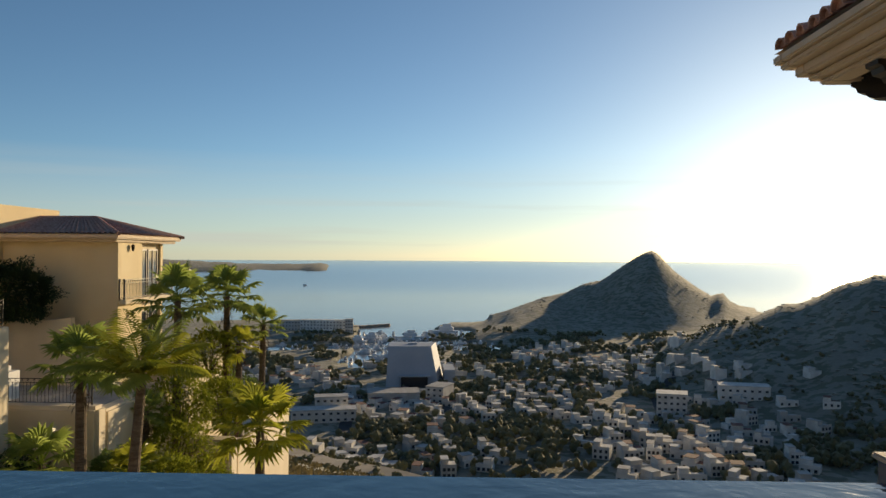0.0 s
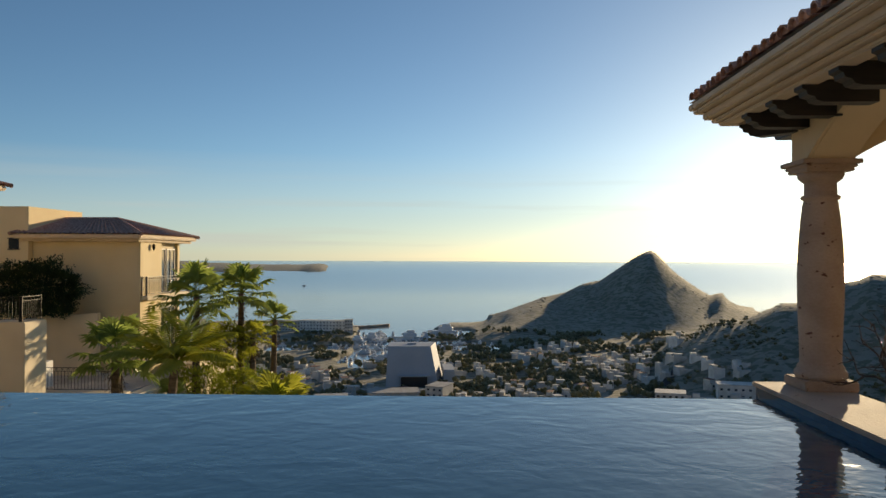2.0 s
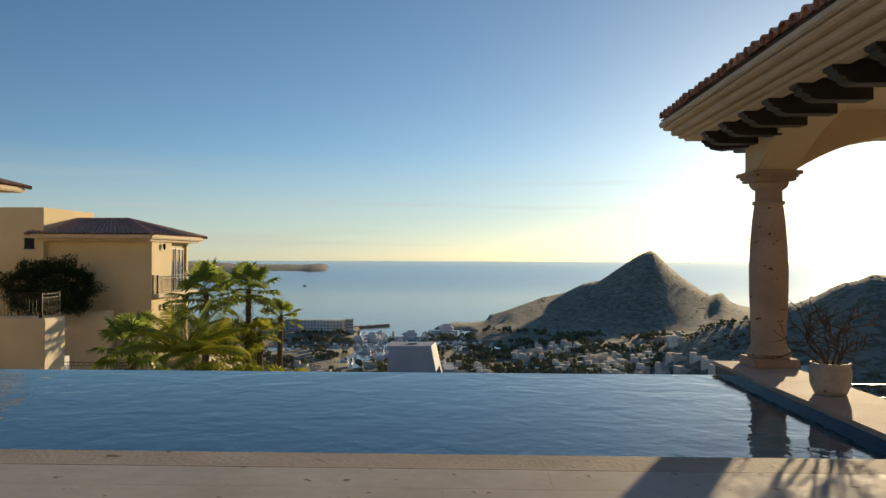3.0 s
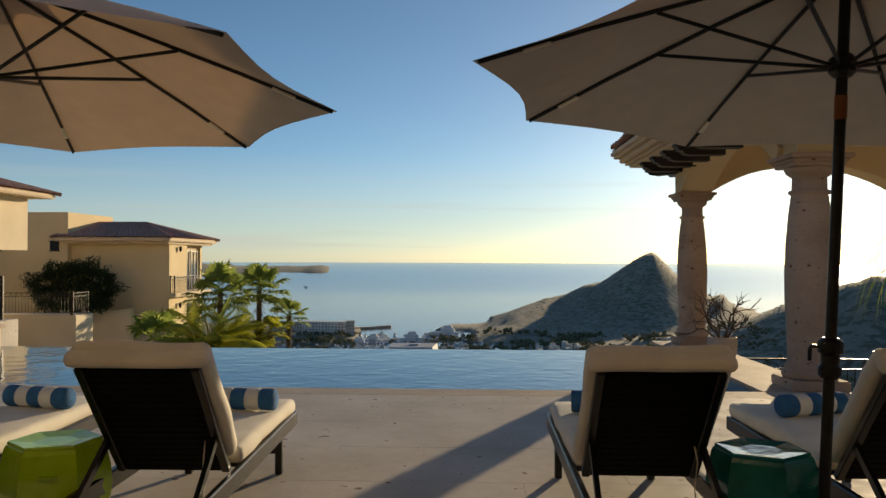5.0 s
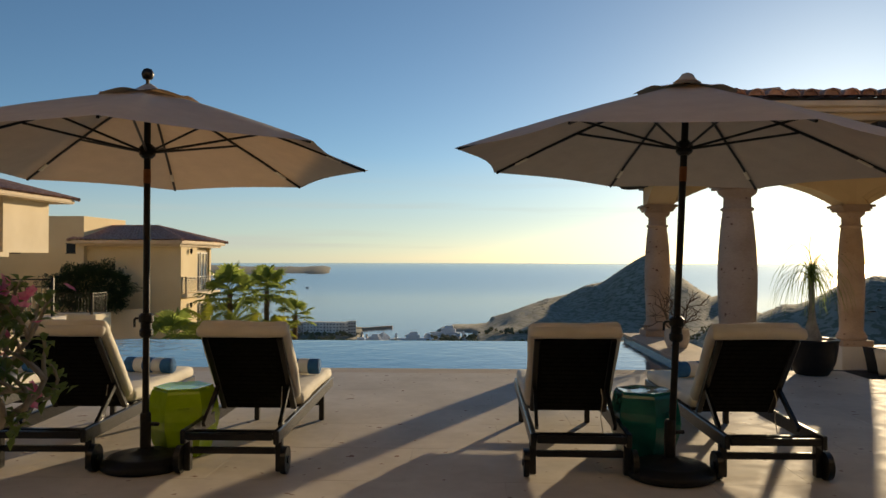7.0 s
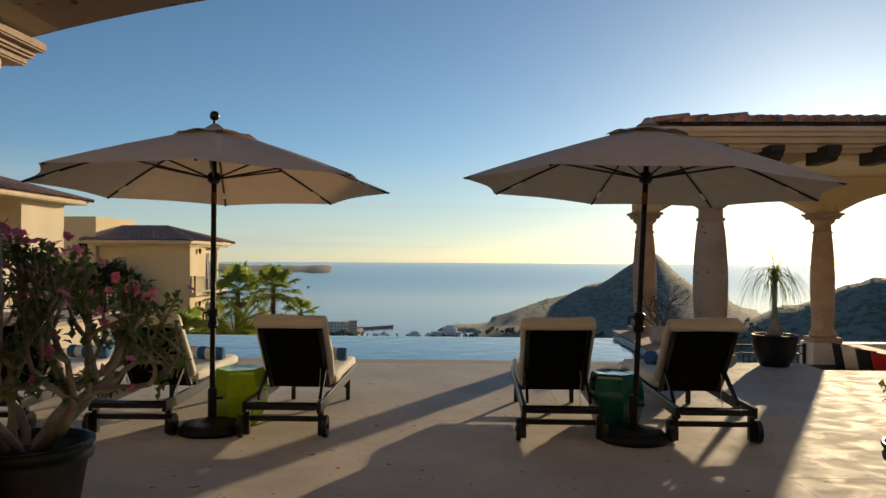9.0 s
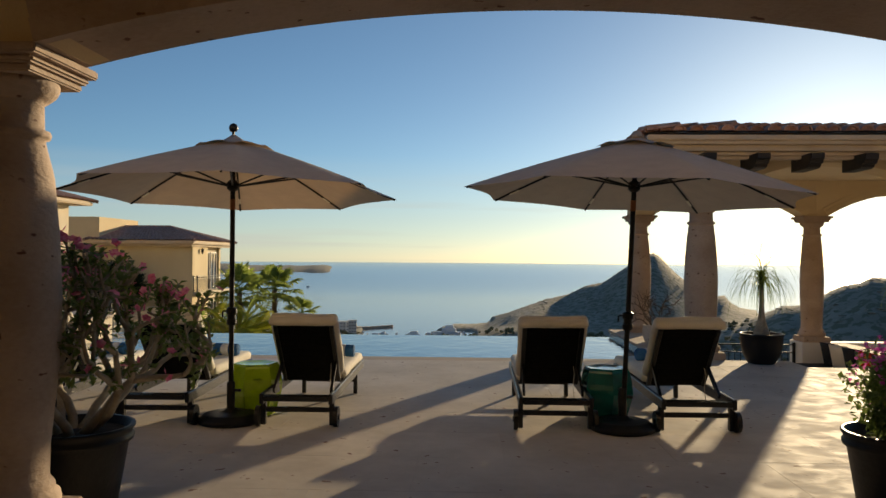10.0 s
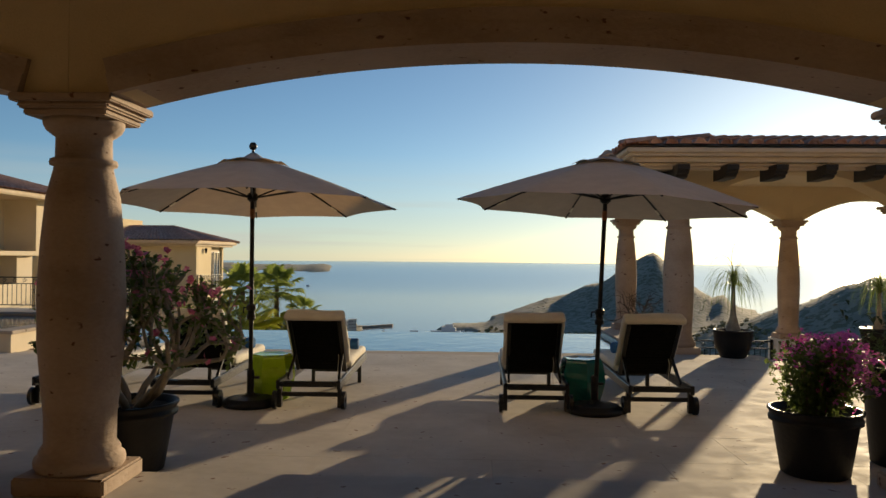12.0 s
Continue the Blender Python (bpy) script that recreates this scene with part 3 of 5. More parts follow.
for row in range(5):                                   # terrace-side slope and the pool-side hip
    for i in range(46):
        x = EX0 + 0.08 + 0.19 * i
        y = EY0 + 0.035 + 0.34 * row
        if x > EX0 + 0.34 * row and count < 300:
            o = new("roof_tile", TILE_ME)
            o.parent = roof
            o.matrix_basis = Matrix.Translation((x + rnd.uniform(-.018, .018), y + rnd.uniform(-.02, .02), ROOF_Z + 0.34 * row * PITCH + 0.012)) @ tilt @ Matrix.Rotation(rnd.uniform(-.10, .10), 4, "Z")
            count += 1
for row in range(4):
    for i in range(33):
        y = EY0 + 0.1 + 0.19 * i
        x = EX0 + 0.035 + 0.34 * row
        if EY0 + 0.34 * row < y < EY1 - 0.34 * row:
            o = new("roof_tile", TILE_ME)
            o.parent = roof
            o.matrix_basis = Matrix.Translation((x + rnd.uniform(-.02, .02), y, ROOF_Z + 0.34 * row * PITCH + 0.012)) @ Matrix.Rotation(-math.pi / 2, 4, "Z") @ tilt @ Matrix.Rotation(rnd.uniform(-.10, .10), 4, "Z")

# ---- more materials ----
CREAM_CUSHION = material("cream_canvas_cushion", (0.66, 0.61, 0.51), (0.74, 0.69, 0.59), 6, 0.9, 0.3, 120)
BLACK_WOOD = material("black_painted_wood", (0.004, 0.004, 0.004), (0.010, 0.009, 0.008), 5, 0.30, 0.15, 40, stretch=(1, 6, 1), spec=0.5)
# Same black paint with its gloss cut, so the shaded backs stay dark
BLACK_SLAT = material("weathered_black_slats", (0.004, 0.0045, 0.004), (0.009, 0.009, 0.008), 5, 0.6, 0.3, 40, stretch=(6, 1, 1), spec=0.05)
GREEN_GLAZE = material("lime_green_glaze", (0.30, 0.52, 0.015), (0.40, 0.62, 0.03), 5, 0.18, 0.15, 20)
TEAL_GLAZE = material("teal_glaze", (0.005, 0.10, 0.10), (0.012, 0.16, 0.155), 5, 0.12, 0.35, 14)
TOWEL_BLUE = material("blue_terry_towel", (0.02, 0.11, 0.28), (0.035, 0.15, 0.34), 20, 0.95, 0.8, 200)
TOWEL_WHITE = material("white_terry_towel", (0.68, 0.68, 0.66), (0.76, 0.76, 0.74), 20, 0.95, 0.8, 200)
BLACK_PLASTIC = material("black_resin", (0.012, 0.012, 0.013), (0.018, 0.018, 0.019), 4, 0.42, 0.2, 30, spec=0.22)
BARK = material("grey_bark", (0.28, 0.24, 0.18), (0.46, 0.40, 0.31), 7, 0.85, 0.6, 40)
PALM_BARK = material("palm_bark", (0.10, 0.07, 0.045), (0.22, 0.16, 0.11), 3, 0.95, 0.9, 12, stretch=(1, 1, 5), bump_dist=0.05)
SOIL = material("dark_soil", (0.02, 0.014, 0.01), (0.05, 0.035, 0.025), 14, 0.95, 0.8, 40)
LEAF = thin("glossy_leaf", (0.13, 0.19, 0.05), (0.22, 0.29, 0.08), 0.5, 6, 0.4)
LEAF_DARK = thin("dark_leaf", (0.02, 0.04, 0.014), (0.045, 0.075, 0.02), 0.2, 2, 0.6)
LEAF_LIME = thin("yellow_green_leaf", (0.20, 0.24, 0.02), (0.34, 0.36, 0.05), 0.5, 2, 0.5)
PALM_LEAF = thin("palm_frond", (0.20, 0.27, 0.06), (0.37, 0.43, 0.12), 0.65, 1.5, 0.35)
PALM_LIME = thin("yellowing_palm_frond", (0.28, 0.32, 0.03), (0.48, 0.46, 0.08), 0.6, 1.5, 0.35)
PINK = thin("pink_petal", (0.82, 0.16, 0.32), (0.90, 0.36, 0.48), 0.5, 30, 0.7)
MAGENTA = thin("magenta_bract", (0.76, 0.12, 0.53), (0.88, 0.30, 0.70), 0.6, 10, 0.7)
RED_CLOTH = material("red_cloth", (0.45, 0.012, 0.012), (0.55, 0.02, 0.02), 10, 0.9, 0.5, 150)
BLACK_CLOTH = material("charcoal_cloth", (0.012, 0.012, 0.014), (0.025, 0.024, 0.026), 10, 0.9, 0.5, 150)
COPPER = material("copper_joint", (0.25, 0.10, 0.05), (0.32, 0.14, 0.07), 10, 0.35, 0.1, metal=0.9)
POT_WHITE = material("worn_white_pot", (0.45, 0.38, 0.30), (0.66, 0.60, 0.52), 5, 0.7, 0.5, 30, spots=(0.25, 0.10, 0.06), spot_scale=5, spot_at=0.64)
GLASS = material("window_glass", (0.02, 0.025, 0.03), (0.03, 0.035, 0.04), 2, 0.06, 0)
DARK_FRAME = material("dark_window_frame", (0.03, 0.02, 0.015), (0.05, 0.035, 0.025), 5, 0.5, 0.2)


# ---- terrace furniture ----
def rounded(x0, y0, z0, x1, y1, z1, r, seg=3):
    bm = bmesh.new()
    m = Matrix.LocRotScale(((x0 + x1) / 2, (y0 + y1) / 2, (z0 + z1) / 2), None, (x1 - x0, y1 - y0, z1 - z0))
    bmesh.ops.create_cube(bm, size=1, matrix=m)
    bmesh.ops.bevel(bm, geom=bm.edges[:], offset=r, segments=seg, affect="EDGES", profile=0.5)
    return bm


def soft(bm, amount, scale, seed):
    bmesh.ops.subdivide_edges(bm, edges=[e for e in bm.edges if e.calc_length() > 0.12], cuts=5, use_grid_fill=True)
    for v in bm.verts:
        v.co += amount * noise.noise_vector(v.co * scale + Vector((seed, 0, 0)))
    return bm


def lounger(m, label, seed):
    """Rear legs at y = 0, foot end at y = 1.98."""
    t = thing("sun_lounger", label, "sun lounger", m, "sun loungers on the terrace")
    for s in (-1, 1):
        part("side_rail", bar((s * 0.285, -0.04, 0.235), (s * 0.285, 1.96, 0.262), 0.035, 0.085, bevel=0.006), BLACK_WOOD, t)
        part("leg", box(s * 0.285 - 0.02, 0.03, 0.012, s * 0.285 + 0.02, 0.085, 0.215, 0.004), BLACK_WOOD, t)
        part("leg", box(s * 0.265 - 0.02, 1.60, 0.0, s * 0.265 + 0.02, 1.645, 0.235, 0.004), BLACK_WOOD, t)
        w = part("wheel", rod((s * 0.308, 0.035, 0.085), (s * 0.342, 0.035, 0.085), 0.085, seg=28), BLACK_WOOD, t)
        part("hub", rod((s * 0.340, 0.035, 0.085), (s * 0.349, 0.035, 0.085), 0.022, seg=12), BLACK_METAL, w)
        part("prop", bar((s * 0.238, 0.505, 0.455), (s * 0.246, 0.23, 0.255), 0.022, 0.035), BLACK_WOOD, t)
        if s > 0:
            part("tie", tube([(s * 0.20, 0.49, 0.46), (s * 0.205, 0.46, 0.40), (s * 0.195, 0.47, 0.28), (s * 0.208, 0.45, 0.15)], 0.003, 5), CREAM_CUSHION, t, "hanging cream cushion tie")
    part("end_rail", box(-0.267, -0.045, 0.218, 0.267, -0.012, 0.262, 0.005), BLACK_WOOD, t)
    part("end_rail", box(-0.267, 1.925, 0.225, 0.267, 1.958, 0.30, 0.005), BLACK_WOOD, t)
    part("stretcher", box(-0.264, 0.045, 0.115, 0.264, 0.075, 0.155, 0.004), BLACK_WOOD, t)
    part("stretcher", box(-0.245, 1.61, 0.12, 0.245, 1.635, 0.155, 0.004), BLACK_WOOD, t)
    part("stretcher", box(-0.267, 0.11, 0.215, 0.267, 0.15, 0.245, 0.004), BLACK_WOOD, t)
    for i in range(11):
        y = 0.76 + i * 0.107
        part("seat_slat", box(-0.265, y, 0.272, 0.265, y + 0.075, 0.292, 0.003), BLACK_WOOD, t)
    pivot, top = Vector((0, 0.67, 0.285)), Vector((0, 0.235, 0.816))
    d = (top - pivot)
    back_m = Matrix.Translation(pivot) @ d.to_track_quat("Z", "Y").to_matrix().to_4x4()
    rest = part("backrest", bar((-0.242, 0, 0.0), (-0.242, 0, d.length), 0.036, 0.036, bevel=0.004), BLACK_WOOD, t)
    rest.matrix_basis = back_m
    part("stile", bar((0.242, 0, 0.0), (0.242, 0, d.length), 0.036, 0.036, bevel=0.004), BLACK_WOOD, rest)
    for i in range(17):
        z = 0.005 + i * (d.length - 0.046) / 16
        hw = 0.2235
        part("slat", box(-hw, -0.012, z, hw, 0.01, z + 0.0385, 0.003), BLACK_SLAT, rest)
    part("seat_cushion", soft(rounded(-0.29, 0.74, 0.293, 0.29, 1.97, 0.385, 0.035), 0.012, 5, seed), CREAM_CUSHION, t, "cream canvas seat cushion", True)
    probe = back_m.to_3x3() @ Vector((0, 1, 0))
    sgn = 1 if probe.y > 0 else -1
    y0, y1 = (0.02, 0.115) if sgn > 0 else (-0.115, -0.02)
    bc = part("back_cushion", soft(rounded(-0.295, y0, 0.05, 0.295, y1, d.length + 0.062, 0.04), 0.010, 5, seed + 3), CREAM_CUSHION, t, "cream canvas back cushion", True)
    bc.matrix_basis = back_m
    h0, h1 = (-0.022, 0.06) if sgn > 0 else (-0.06, 0.022)
    hood = part("cushion_hood", soft(rounded(-0.297, h0, d.length + 0.004, 0.297, h1, d.length + 0.066, 0.03), 0.008, 5, seed + 5), CREAM_CUSHION, t, "cream cushion end folded over the back", True)
    hood.matrix_basis = back_m
    return t


def towel(m):
    t = thing("rolled_towel", "rolled blue and white striped pool towel on a lounger", "towel", m, "rolled towels")
    for i in range(5):
        a = -0.21 + i * 0.084
        prof = [(0.004, a), (0.058, a), (0.062, a + 0.008), (0.063, a + 0.042), (0.062, a + 0.076), (0.058, a + 0.084), (0.004, a + 0.084)]
        o = part("stripe", lathe(prof, 22), TOWEL_BLUE if i % 2 == 0 else TOWEL_WHITE, t, smooth=True)
        o.matrix_basis = Matrix.Rotation(math.pi / 2, 4, "Y")
    return t


for x, y, rz, lab in ((-3.60, -2.10, 1.0, "black wooden sun lounger with cream cushion behind a stone column"), (-2.46, -2.105, 1.0, "black slatted sun lounger with cream cushion beside a lime stool"),
                      (-1.268, -2.105, 0.6, "black slatted sun lounger with cream cushion, back raised"), (0.86, -2.105, -0.5, "black slatted sun lounger with cream cushion beside a teal stool"),
                      (2.005, -2.11, 0.7, "black slatted sun lounger with cream cushion and raised back")):
    lounger(pose(x, y, 0, 0, 0, rz), lab, x)
    towel(pose(x + 0.03, y + 1.58, 0.447, 0, 0, rz + (-14 if x < -2 else -6 if x < 1 else 18)))


def umbrella(x, y, lean, turn, tilt, hem, label):
    """Octagonal market umbrella; the pole leans by the given degrees to +x."""
    t = thing("market_umbrella", label, "umbrella", pose(x, y, 0), "market umbrellas")
    part("base", lathe([(0.25, 0.0), (0.268, 0.012), (0.27, 0.035), (0.262, 0.05), (0.235, 0.060), (0.225, 0.075), (0.20, 0.082), (0.11, 0.088), (0.055, 0.105), (0.045, 0.12)], 40), BLACK_PLASTIC, t, "black domed umbrella base", True)
    part("sleeve", lathe([(0.032, 0.09), (0.034, 0.10), (0.034, 0.33), (0.028, 0.345)], 20), BLACK_METAL, t, "", True)
    part("knob", rod((0.03, 0, 0.27), (0.085, 0, 0.27), 0.012), BLACK_METAL, t)
    up = Matrix.Rotation(radians(lean), 4, "Y")
    pole = part("pole", rod((0, 0, 0.1), (0, 0, 2.41), 0.021, seg=20), BLACK_METAL, t, smooth=False)
    pole.matrix_basis = up
    part("crank_box", lathe([(0.03, 0.82), (0.042, 0.835), (0.042, 0.865), (0.034, 0.875), (0.034, 0.91), (0.046, 0.92), (0.046, 0.96), (0.03, 0.975)], 16), BLACK_METAL, pole)
    part("crank_handle", tube([(-0.04, 0, 0.94), (-0.07, 0, 0.94), (-0.076, 0, 0.93), (-0.076, 0, 0.885)], 0.008, 6), BLACK_METAL, pole)
    part("joint", rod((0, 0, 1.80), (0, 0, 1.89), 0.0235, seg=20), COPPER, pole, "copper-toned tilt joint")
    part("hub", lathe([(0.03, 1.96), (0.05, 1.98), (0.05, 2.03), (0.03, 2.05)], 16), BLACK_METAL, pole)
    R, top = 1.415, 2.405
    can_m = up @ Matrix.Translation((0, 0, 2.0)) @ Matrix.Rotation(radians(tilt), 4, "X") @ Matrix.Translation((0, 0, -2.0))
    bm = bmesh.new()
    rings, n = [], 8
    fr = (0.012, 0.16, 0.35, 0.55, 0.75, 0.9, 1.0)
    sub = 6
    for f in fr:
        ring = []
        for k in range(n * sub):
            a = radians(turn) + math.tau * k / (n * sub)
            q = (k % sub) / sub
            flat = math.cos(math.pi / n) / math.cos((q - 0.5) * math.tau / n)       # straight hem between tips
            bow = math.sin(math.pi * q)
            r = R * f * (flat * (1 - 0.052 * bow * f * f))
            z = top - (top - hem) * (0.86 * f + 0.14 * f * f) - 0.012 * bow * f * (1 - f) * 4 + 0.004 * bow * f ** 4
            ring.append(bm.verts.new((r * math.cos(a), r * math.sin(a), z)))
        rings.append(ring)
    for u, v in zip(rings, rings[1:]):
        for k in range(n * sub):
            bm.faces.new((u[k], v[k], v[(k + 1) % (n * sub)], u[(k + 1) % (n * sub)]))
    canopy = part("canopy", bm, CANVAS, t, "taupe canvas canopy with concave hem", True)
    canopy.matrix_basis = can_m
    # vent cap with a scalloped edge
    bm = bmesh.new()
    rings = []
    for f in (0.012, 0.07, 0.14, 0.21, 0.245):
        ring = []
        for k in range(n * sub):
            a = radians(turn) + math.tau * k / (n * sub)
            q = (k % sub) / sub
            bow = math.sin(math.pi * q)
            flat = math.cos(math.pi / n) / math.cos((q - 0.5) * math.tau / n)
            r = R * f * flat * (1 - 0.10 * bow * (f > 0.18))
            z = top - (top - hem) * (0.86 * f + 0.14 * f * f) + 0.012 + 0.035 * bow * (f / 0.245) ** 3 + (0.03 if f < 0.03 else 0)
            ring.append(bm.verts.new((r * math.cos(a), r * math.sin(a), z)))
        rings.append(ring)
    for u, v in zip(rings, rings[1:]):
        for k in range(n * sub):
            bm.faces.new((u[k], v[k], v[(k + 1) % (n * sub)], u[(k + 1) % (n * sub)]))
    part("vent", bm, CANVAS, canopy, "scalloped canvas vent cap", True)
    for k in range(n):
        a = radians(turn) + math.tau * k / n
        c, s = math.cos(a), math.sin(a)
        pts = [(c * R * f, s * R * f, top - (top - hem) * (0.86 * f + 0.14 * f * f) - 0.012) for f in (0.03, 0.35, 0.7, 0.985)]
        rib = part("rib", tube(pts, 0.009, 6), BLACK_METAL, t)
        rib.matrix_basis = can_m
        f = 0.52
        part("strut", rod((c * 0.045, s * 0.045, 2.005), (c * R * f, s * R * f, top - (top - hem) * (0.86 * f + 0.14 * f * f) - 0.02), 0.008, seg=6), BLACK_METAL, rib)
        part("pocket", bar((c * R * 0.80, s * R * 0.80, hem + 0.087), (c * R * 0.87, s * R * 0.87, hem + 0.049), 0.022, 0.008), CREAM_CUSHION, rib, "pale sewn rib pocket")
    if lean < 1:
        part("finial_stem", rod((0, 0, 2.40), (0, 0, 2.47), 0.012, seg=12), BLACK_METAL, pole)
        part("finial", lathe([(0.006, 2.462), (0.028, 2.468), (0.038, 2.49), (0.038, 2.505), (0.026, 2.53), (0.006, 2.538)], 20), BLACK_METAL, pole, "black ball finial", True)
    else:
        part("cap", lathe([(0.085, 2.405), (0.055, 2.425), (0.032, 2.458), (0.006, 2.468)], 16), CANVAS, pole, "canvas cap over the pole end", True)
    return t


umbrella(-1.868, -1.94, 0.0, 14, -2.2, 1.93, "open taupe market umbrella with a black ball finial")
umbrella(1.412, -2.03, 2.55, 8, -1.0, 1.915, "open taupe market umbrella leaning slightly on its pole")


def stool(x, y, mat, label, turn, seg):
    t = thing("garden_stool", label, "stool", pose(x, y, 0, 0, 0, turn), "ceramic garden stools")
    part("body", lathe([(0.165, 0.0), (0.175, 0.010), (0.195, 0.08), (0.228, 0.19), (0.236, 0.25), (0.228, 0.33), (0.208, 0.425), (0.200, 0.442), (0.188, 0.450)], seg), mat, t)
    part("top", lathe([(0.180, 0.446), (0.196, 0.451), (0.190, 0.460), (0.15, 0.456), (0.06, 0.446), (0.02, 0.444)], seg), mat, t)
    # Thin raised bar added as a glint; the stool has no slot
    part("handle_slot", box(-0.035, -0.222, 0.335, 0.035, -0.200, 0.343), mat, t)
    return t


stool(-1.75, -1.60, GREEN_GLAZE, "lime green six-sided ceramic garden stool", 20, 6)
stool(1.35, -1.62, TEAL_GLAZE, "dark teal glazed six-sided ceramic garden stool", 35, 6)


# ---- potted plants ----
def leaf_faces(bm, at, direction, length, width, up=Vector((0, 0, 1)), fold=0.25):
    """One folded leaf of four triangles."""
    d = direction.normalized()
    s = d.cross(up)
    s = s.normalized() if s.length > 1e-4 else Vector((1, 0, 0))
    nrm = s.cross(d)
    a = bm.verts.new(at)
    tip = bm.verts.new(at + d * length - nrm * length * 0.12)
    mid = bm.verts.new(at + d * length * 0.6)
    l = bm.verts.new(at + d * length * 0.6 + s * width / 2 + nrm * width * fold)
    r = bm.verts.new(at + d * length * 0.6 - s * width / 2 + nrm * width * fold)
    bm.faces.new((a, mid, l)), bm.faces.new((a, r, mid)), bm.faces.new((mid, tip, l)), bm.faces.new((mid, r, tip))


def rand_dir(rn, up=0.0):
    v = Vector((rn.gauss(0, 1), rn.gauss(0, 1), rn.gauss(0, 1) + up))
    return v.normalized()


def big_pot(t, rim, height, mat=None):
    mat = mat or BLACK_PLASTIC
    part("pot", lathe([(rim * 0.68, 0.0), (rim * 0.72, 0.01), (rim * 0.90, height - 0.09), (rim * 0.91, height - 0.088), (rim * 0.97, height - 0.085), (rim * 0.985, height - 0.06), (rim * 0.95, height - 0.05), (rim * 0.96, height - 0.03), (rim, height - 0.015), (rim, height), (rim * 0.93, height), (rim * 0.90, height - 0.05), (0.01, height - 0.055)], 44), mat, t, "black resin pot with a rolled rim", True)
    part("soil", lathe([(rim * 0.895, height - 0.06), (rim * 0.88, height - 0.045), (0.01, height - 0.03)], 24), SOIL, t)


def desert_rose(x, y):
    t = thing("desert_rose", "pink-flowering desert rose with thick grey stems in a black pot", "potted plant", pose(x, y, 0), "potted plants")
    big_pot(t, 0.33, 0.46)
    rn = random.Random(11)
    leaves = bmesh.new()
    tips = []

    def grow(p, d, r, length, level):
        pts, q = [p], d.normalized()
        for i in range(4):
            q = (q + 0.28 * rand_dir(rn, 0.35)).normalized()
            end = pts[-1] + q * length / 4
            if (end.xy - Vector((0.12, 0))).length > 0.62:
                q = (q - 0.55 * Vector((end.x - 0.12, end.y, 0)).normalized() + Vector((0, 0, 0.12))).normalized()
            pts.append(pts[-1] + q * length / 4)
        part("stem", tube(pts, r, 7, None, r * 0.68), BARK, t, "", True)
        if level == 0:
            tips.append((pts[-1], q))
            return
        for i in range(rn.choice((2, 3, 3))):
            grow(pts[-1] - q * r * 0.5, (q + 0.75 * rand_dir(rn, 0.12)).normalized(), r * 0.68, length * rn.uniform(0.62, 0.85), level - 1)
        if level < 3:
            tips.append((pts[2], q))

    for k in range(9):
        a = math.tau * k / 9 + rn.uniform(-0.3, 0.3)
        grow(Vector((0.07 * math.cos(a), 0.07 * math.sin(a), 0.40)), Vector((0.88 * math.cos(a) + 0.20, 0.88 * math.sin(a), 0.8)), 0.029, 0.44, 3)
    for p, q in tips:
        for i in range(rn.randint(7, 11)):
            leaf_faces(leaves, p - q * rn.uniform(0, 0.12), (q * 0.4 + rand_dir(rn, 0.1)).normalized(), rn.uniform(0.042, 0.068), rn.uniform(0.030, 0.044))
        if rn.random() < 0.42:
            for f in range(rn.randint(1, 3)):
                c = p + q * 0.05 + 0.035 * rand_dir(rn)
                petals = bmesh.new()
                ax = (q + 0.8 * rand_dir(rn)).normalized()
                s = ax.orthogonal().normalized()
                for k in range(5):
                    dirn = (Matrix.Rotation(math.tau * k / 5, 3, ax) @ s) + ax * 0.35
                    leaf_faces(petals, c, dirn, 0.029, 0.024, ax, 0.05)
                part("flower", petals, PINK, t)
    tagged(part("foliage", leaves, LEAF, t, "clusters of rounded green leaves"), kind="stuff")
    return t


desert_rose(-2.05, -4.22)


def bougainvillea(x, y):
    t = thing("bougainvillea", "magenta bougainvillea bush in a black resin pot", "potted plant", pose(x, y, 0), "potted plants")
    big_pot(t, 0.305, 0.44)
    rn = random.Random(21)
    leaves, bracts = bmesh.new(), bmesh.new()
    for k in range(26):
        a = rn.uniform(0, math.tau)
        p = Vector((0.05 * math.cos(a), 0.05 * math.sin(a), 0.40))
        d = Vector((math.cos(a) * rn.uniform(0.15, 0.7), math.sin(a) * rn.uniform(0.15, 0.7), 1)).normalized()
        pts = [p]
        for i in range(5):
            d = (d + 0.22 * rand_dir(rn, -0.15) + Vector((0.03, 0, 0))).normalized()
            pts.append(pts[-1] + d * rn.uniform(0.07, 0.105))
        part("stem", tube(pts, 0.007, 5, None, 0.003), BARK, t, "", True)
        for i, q in enumerate(pts[1:]):
            for j in range(26):
                leaf_faces(leaves, q + 0.10 * rand_dir(rn), rand_dir(rn, 0.2), rn.uniform(0.035, 0.06), rn.uniform(0.024, 0.038))
            if q.z + 0.55 * q.x > 0.74 or rn.random() < 0.06:
                for j in range(16):
                    c = q + 0.125 * rand_dir(rn, 0.8)
                    for h in range(3):
                        leaf_faces(bracts, c, rand_dir(rn, 0.5), 0.030, 0.026)
    tagged(part("foliage", leaves, LEAF, t, "small green leaves"), kind="stuff")
    tagged(part("blossom", bracts, MAGENTA, t, "papery magenta bracts"), kind="stuff")
    return t


bougainvillea(2.585, -4.0)
t = thing("tall_planter", "tall black resin planter with a leafy shrub", "planter", pose(3.33, -3.72, 0), "potted plants")
big_pot(t, 0.30, 0.70)
rn = random.Random(8)
bm = bmesh.new()
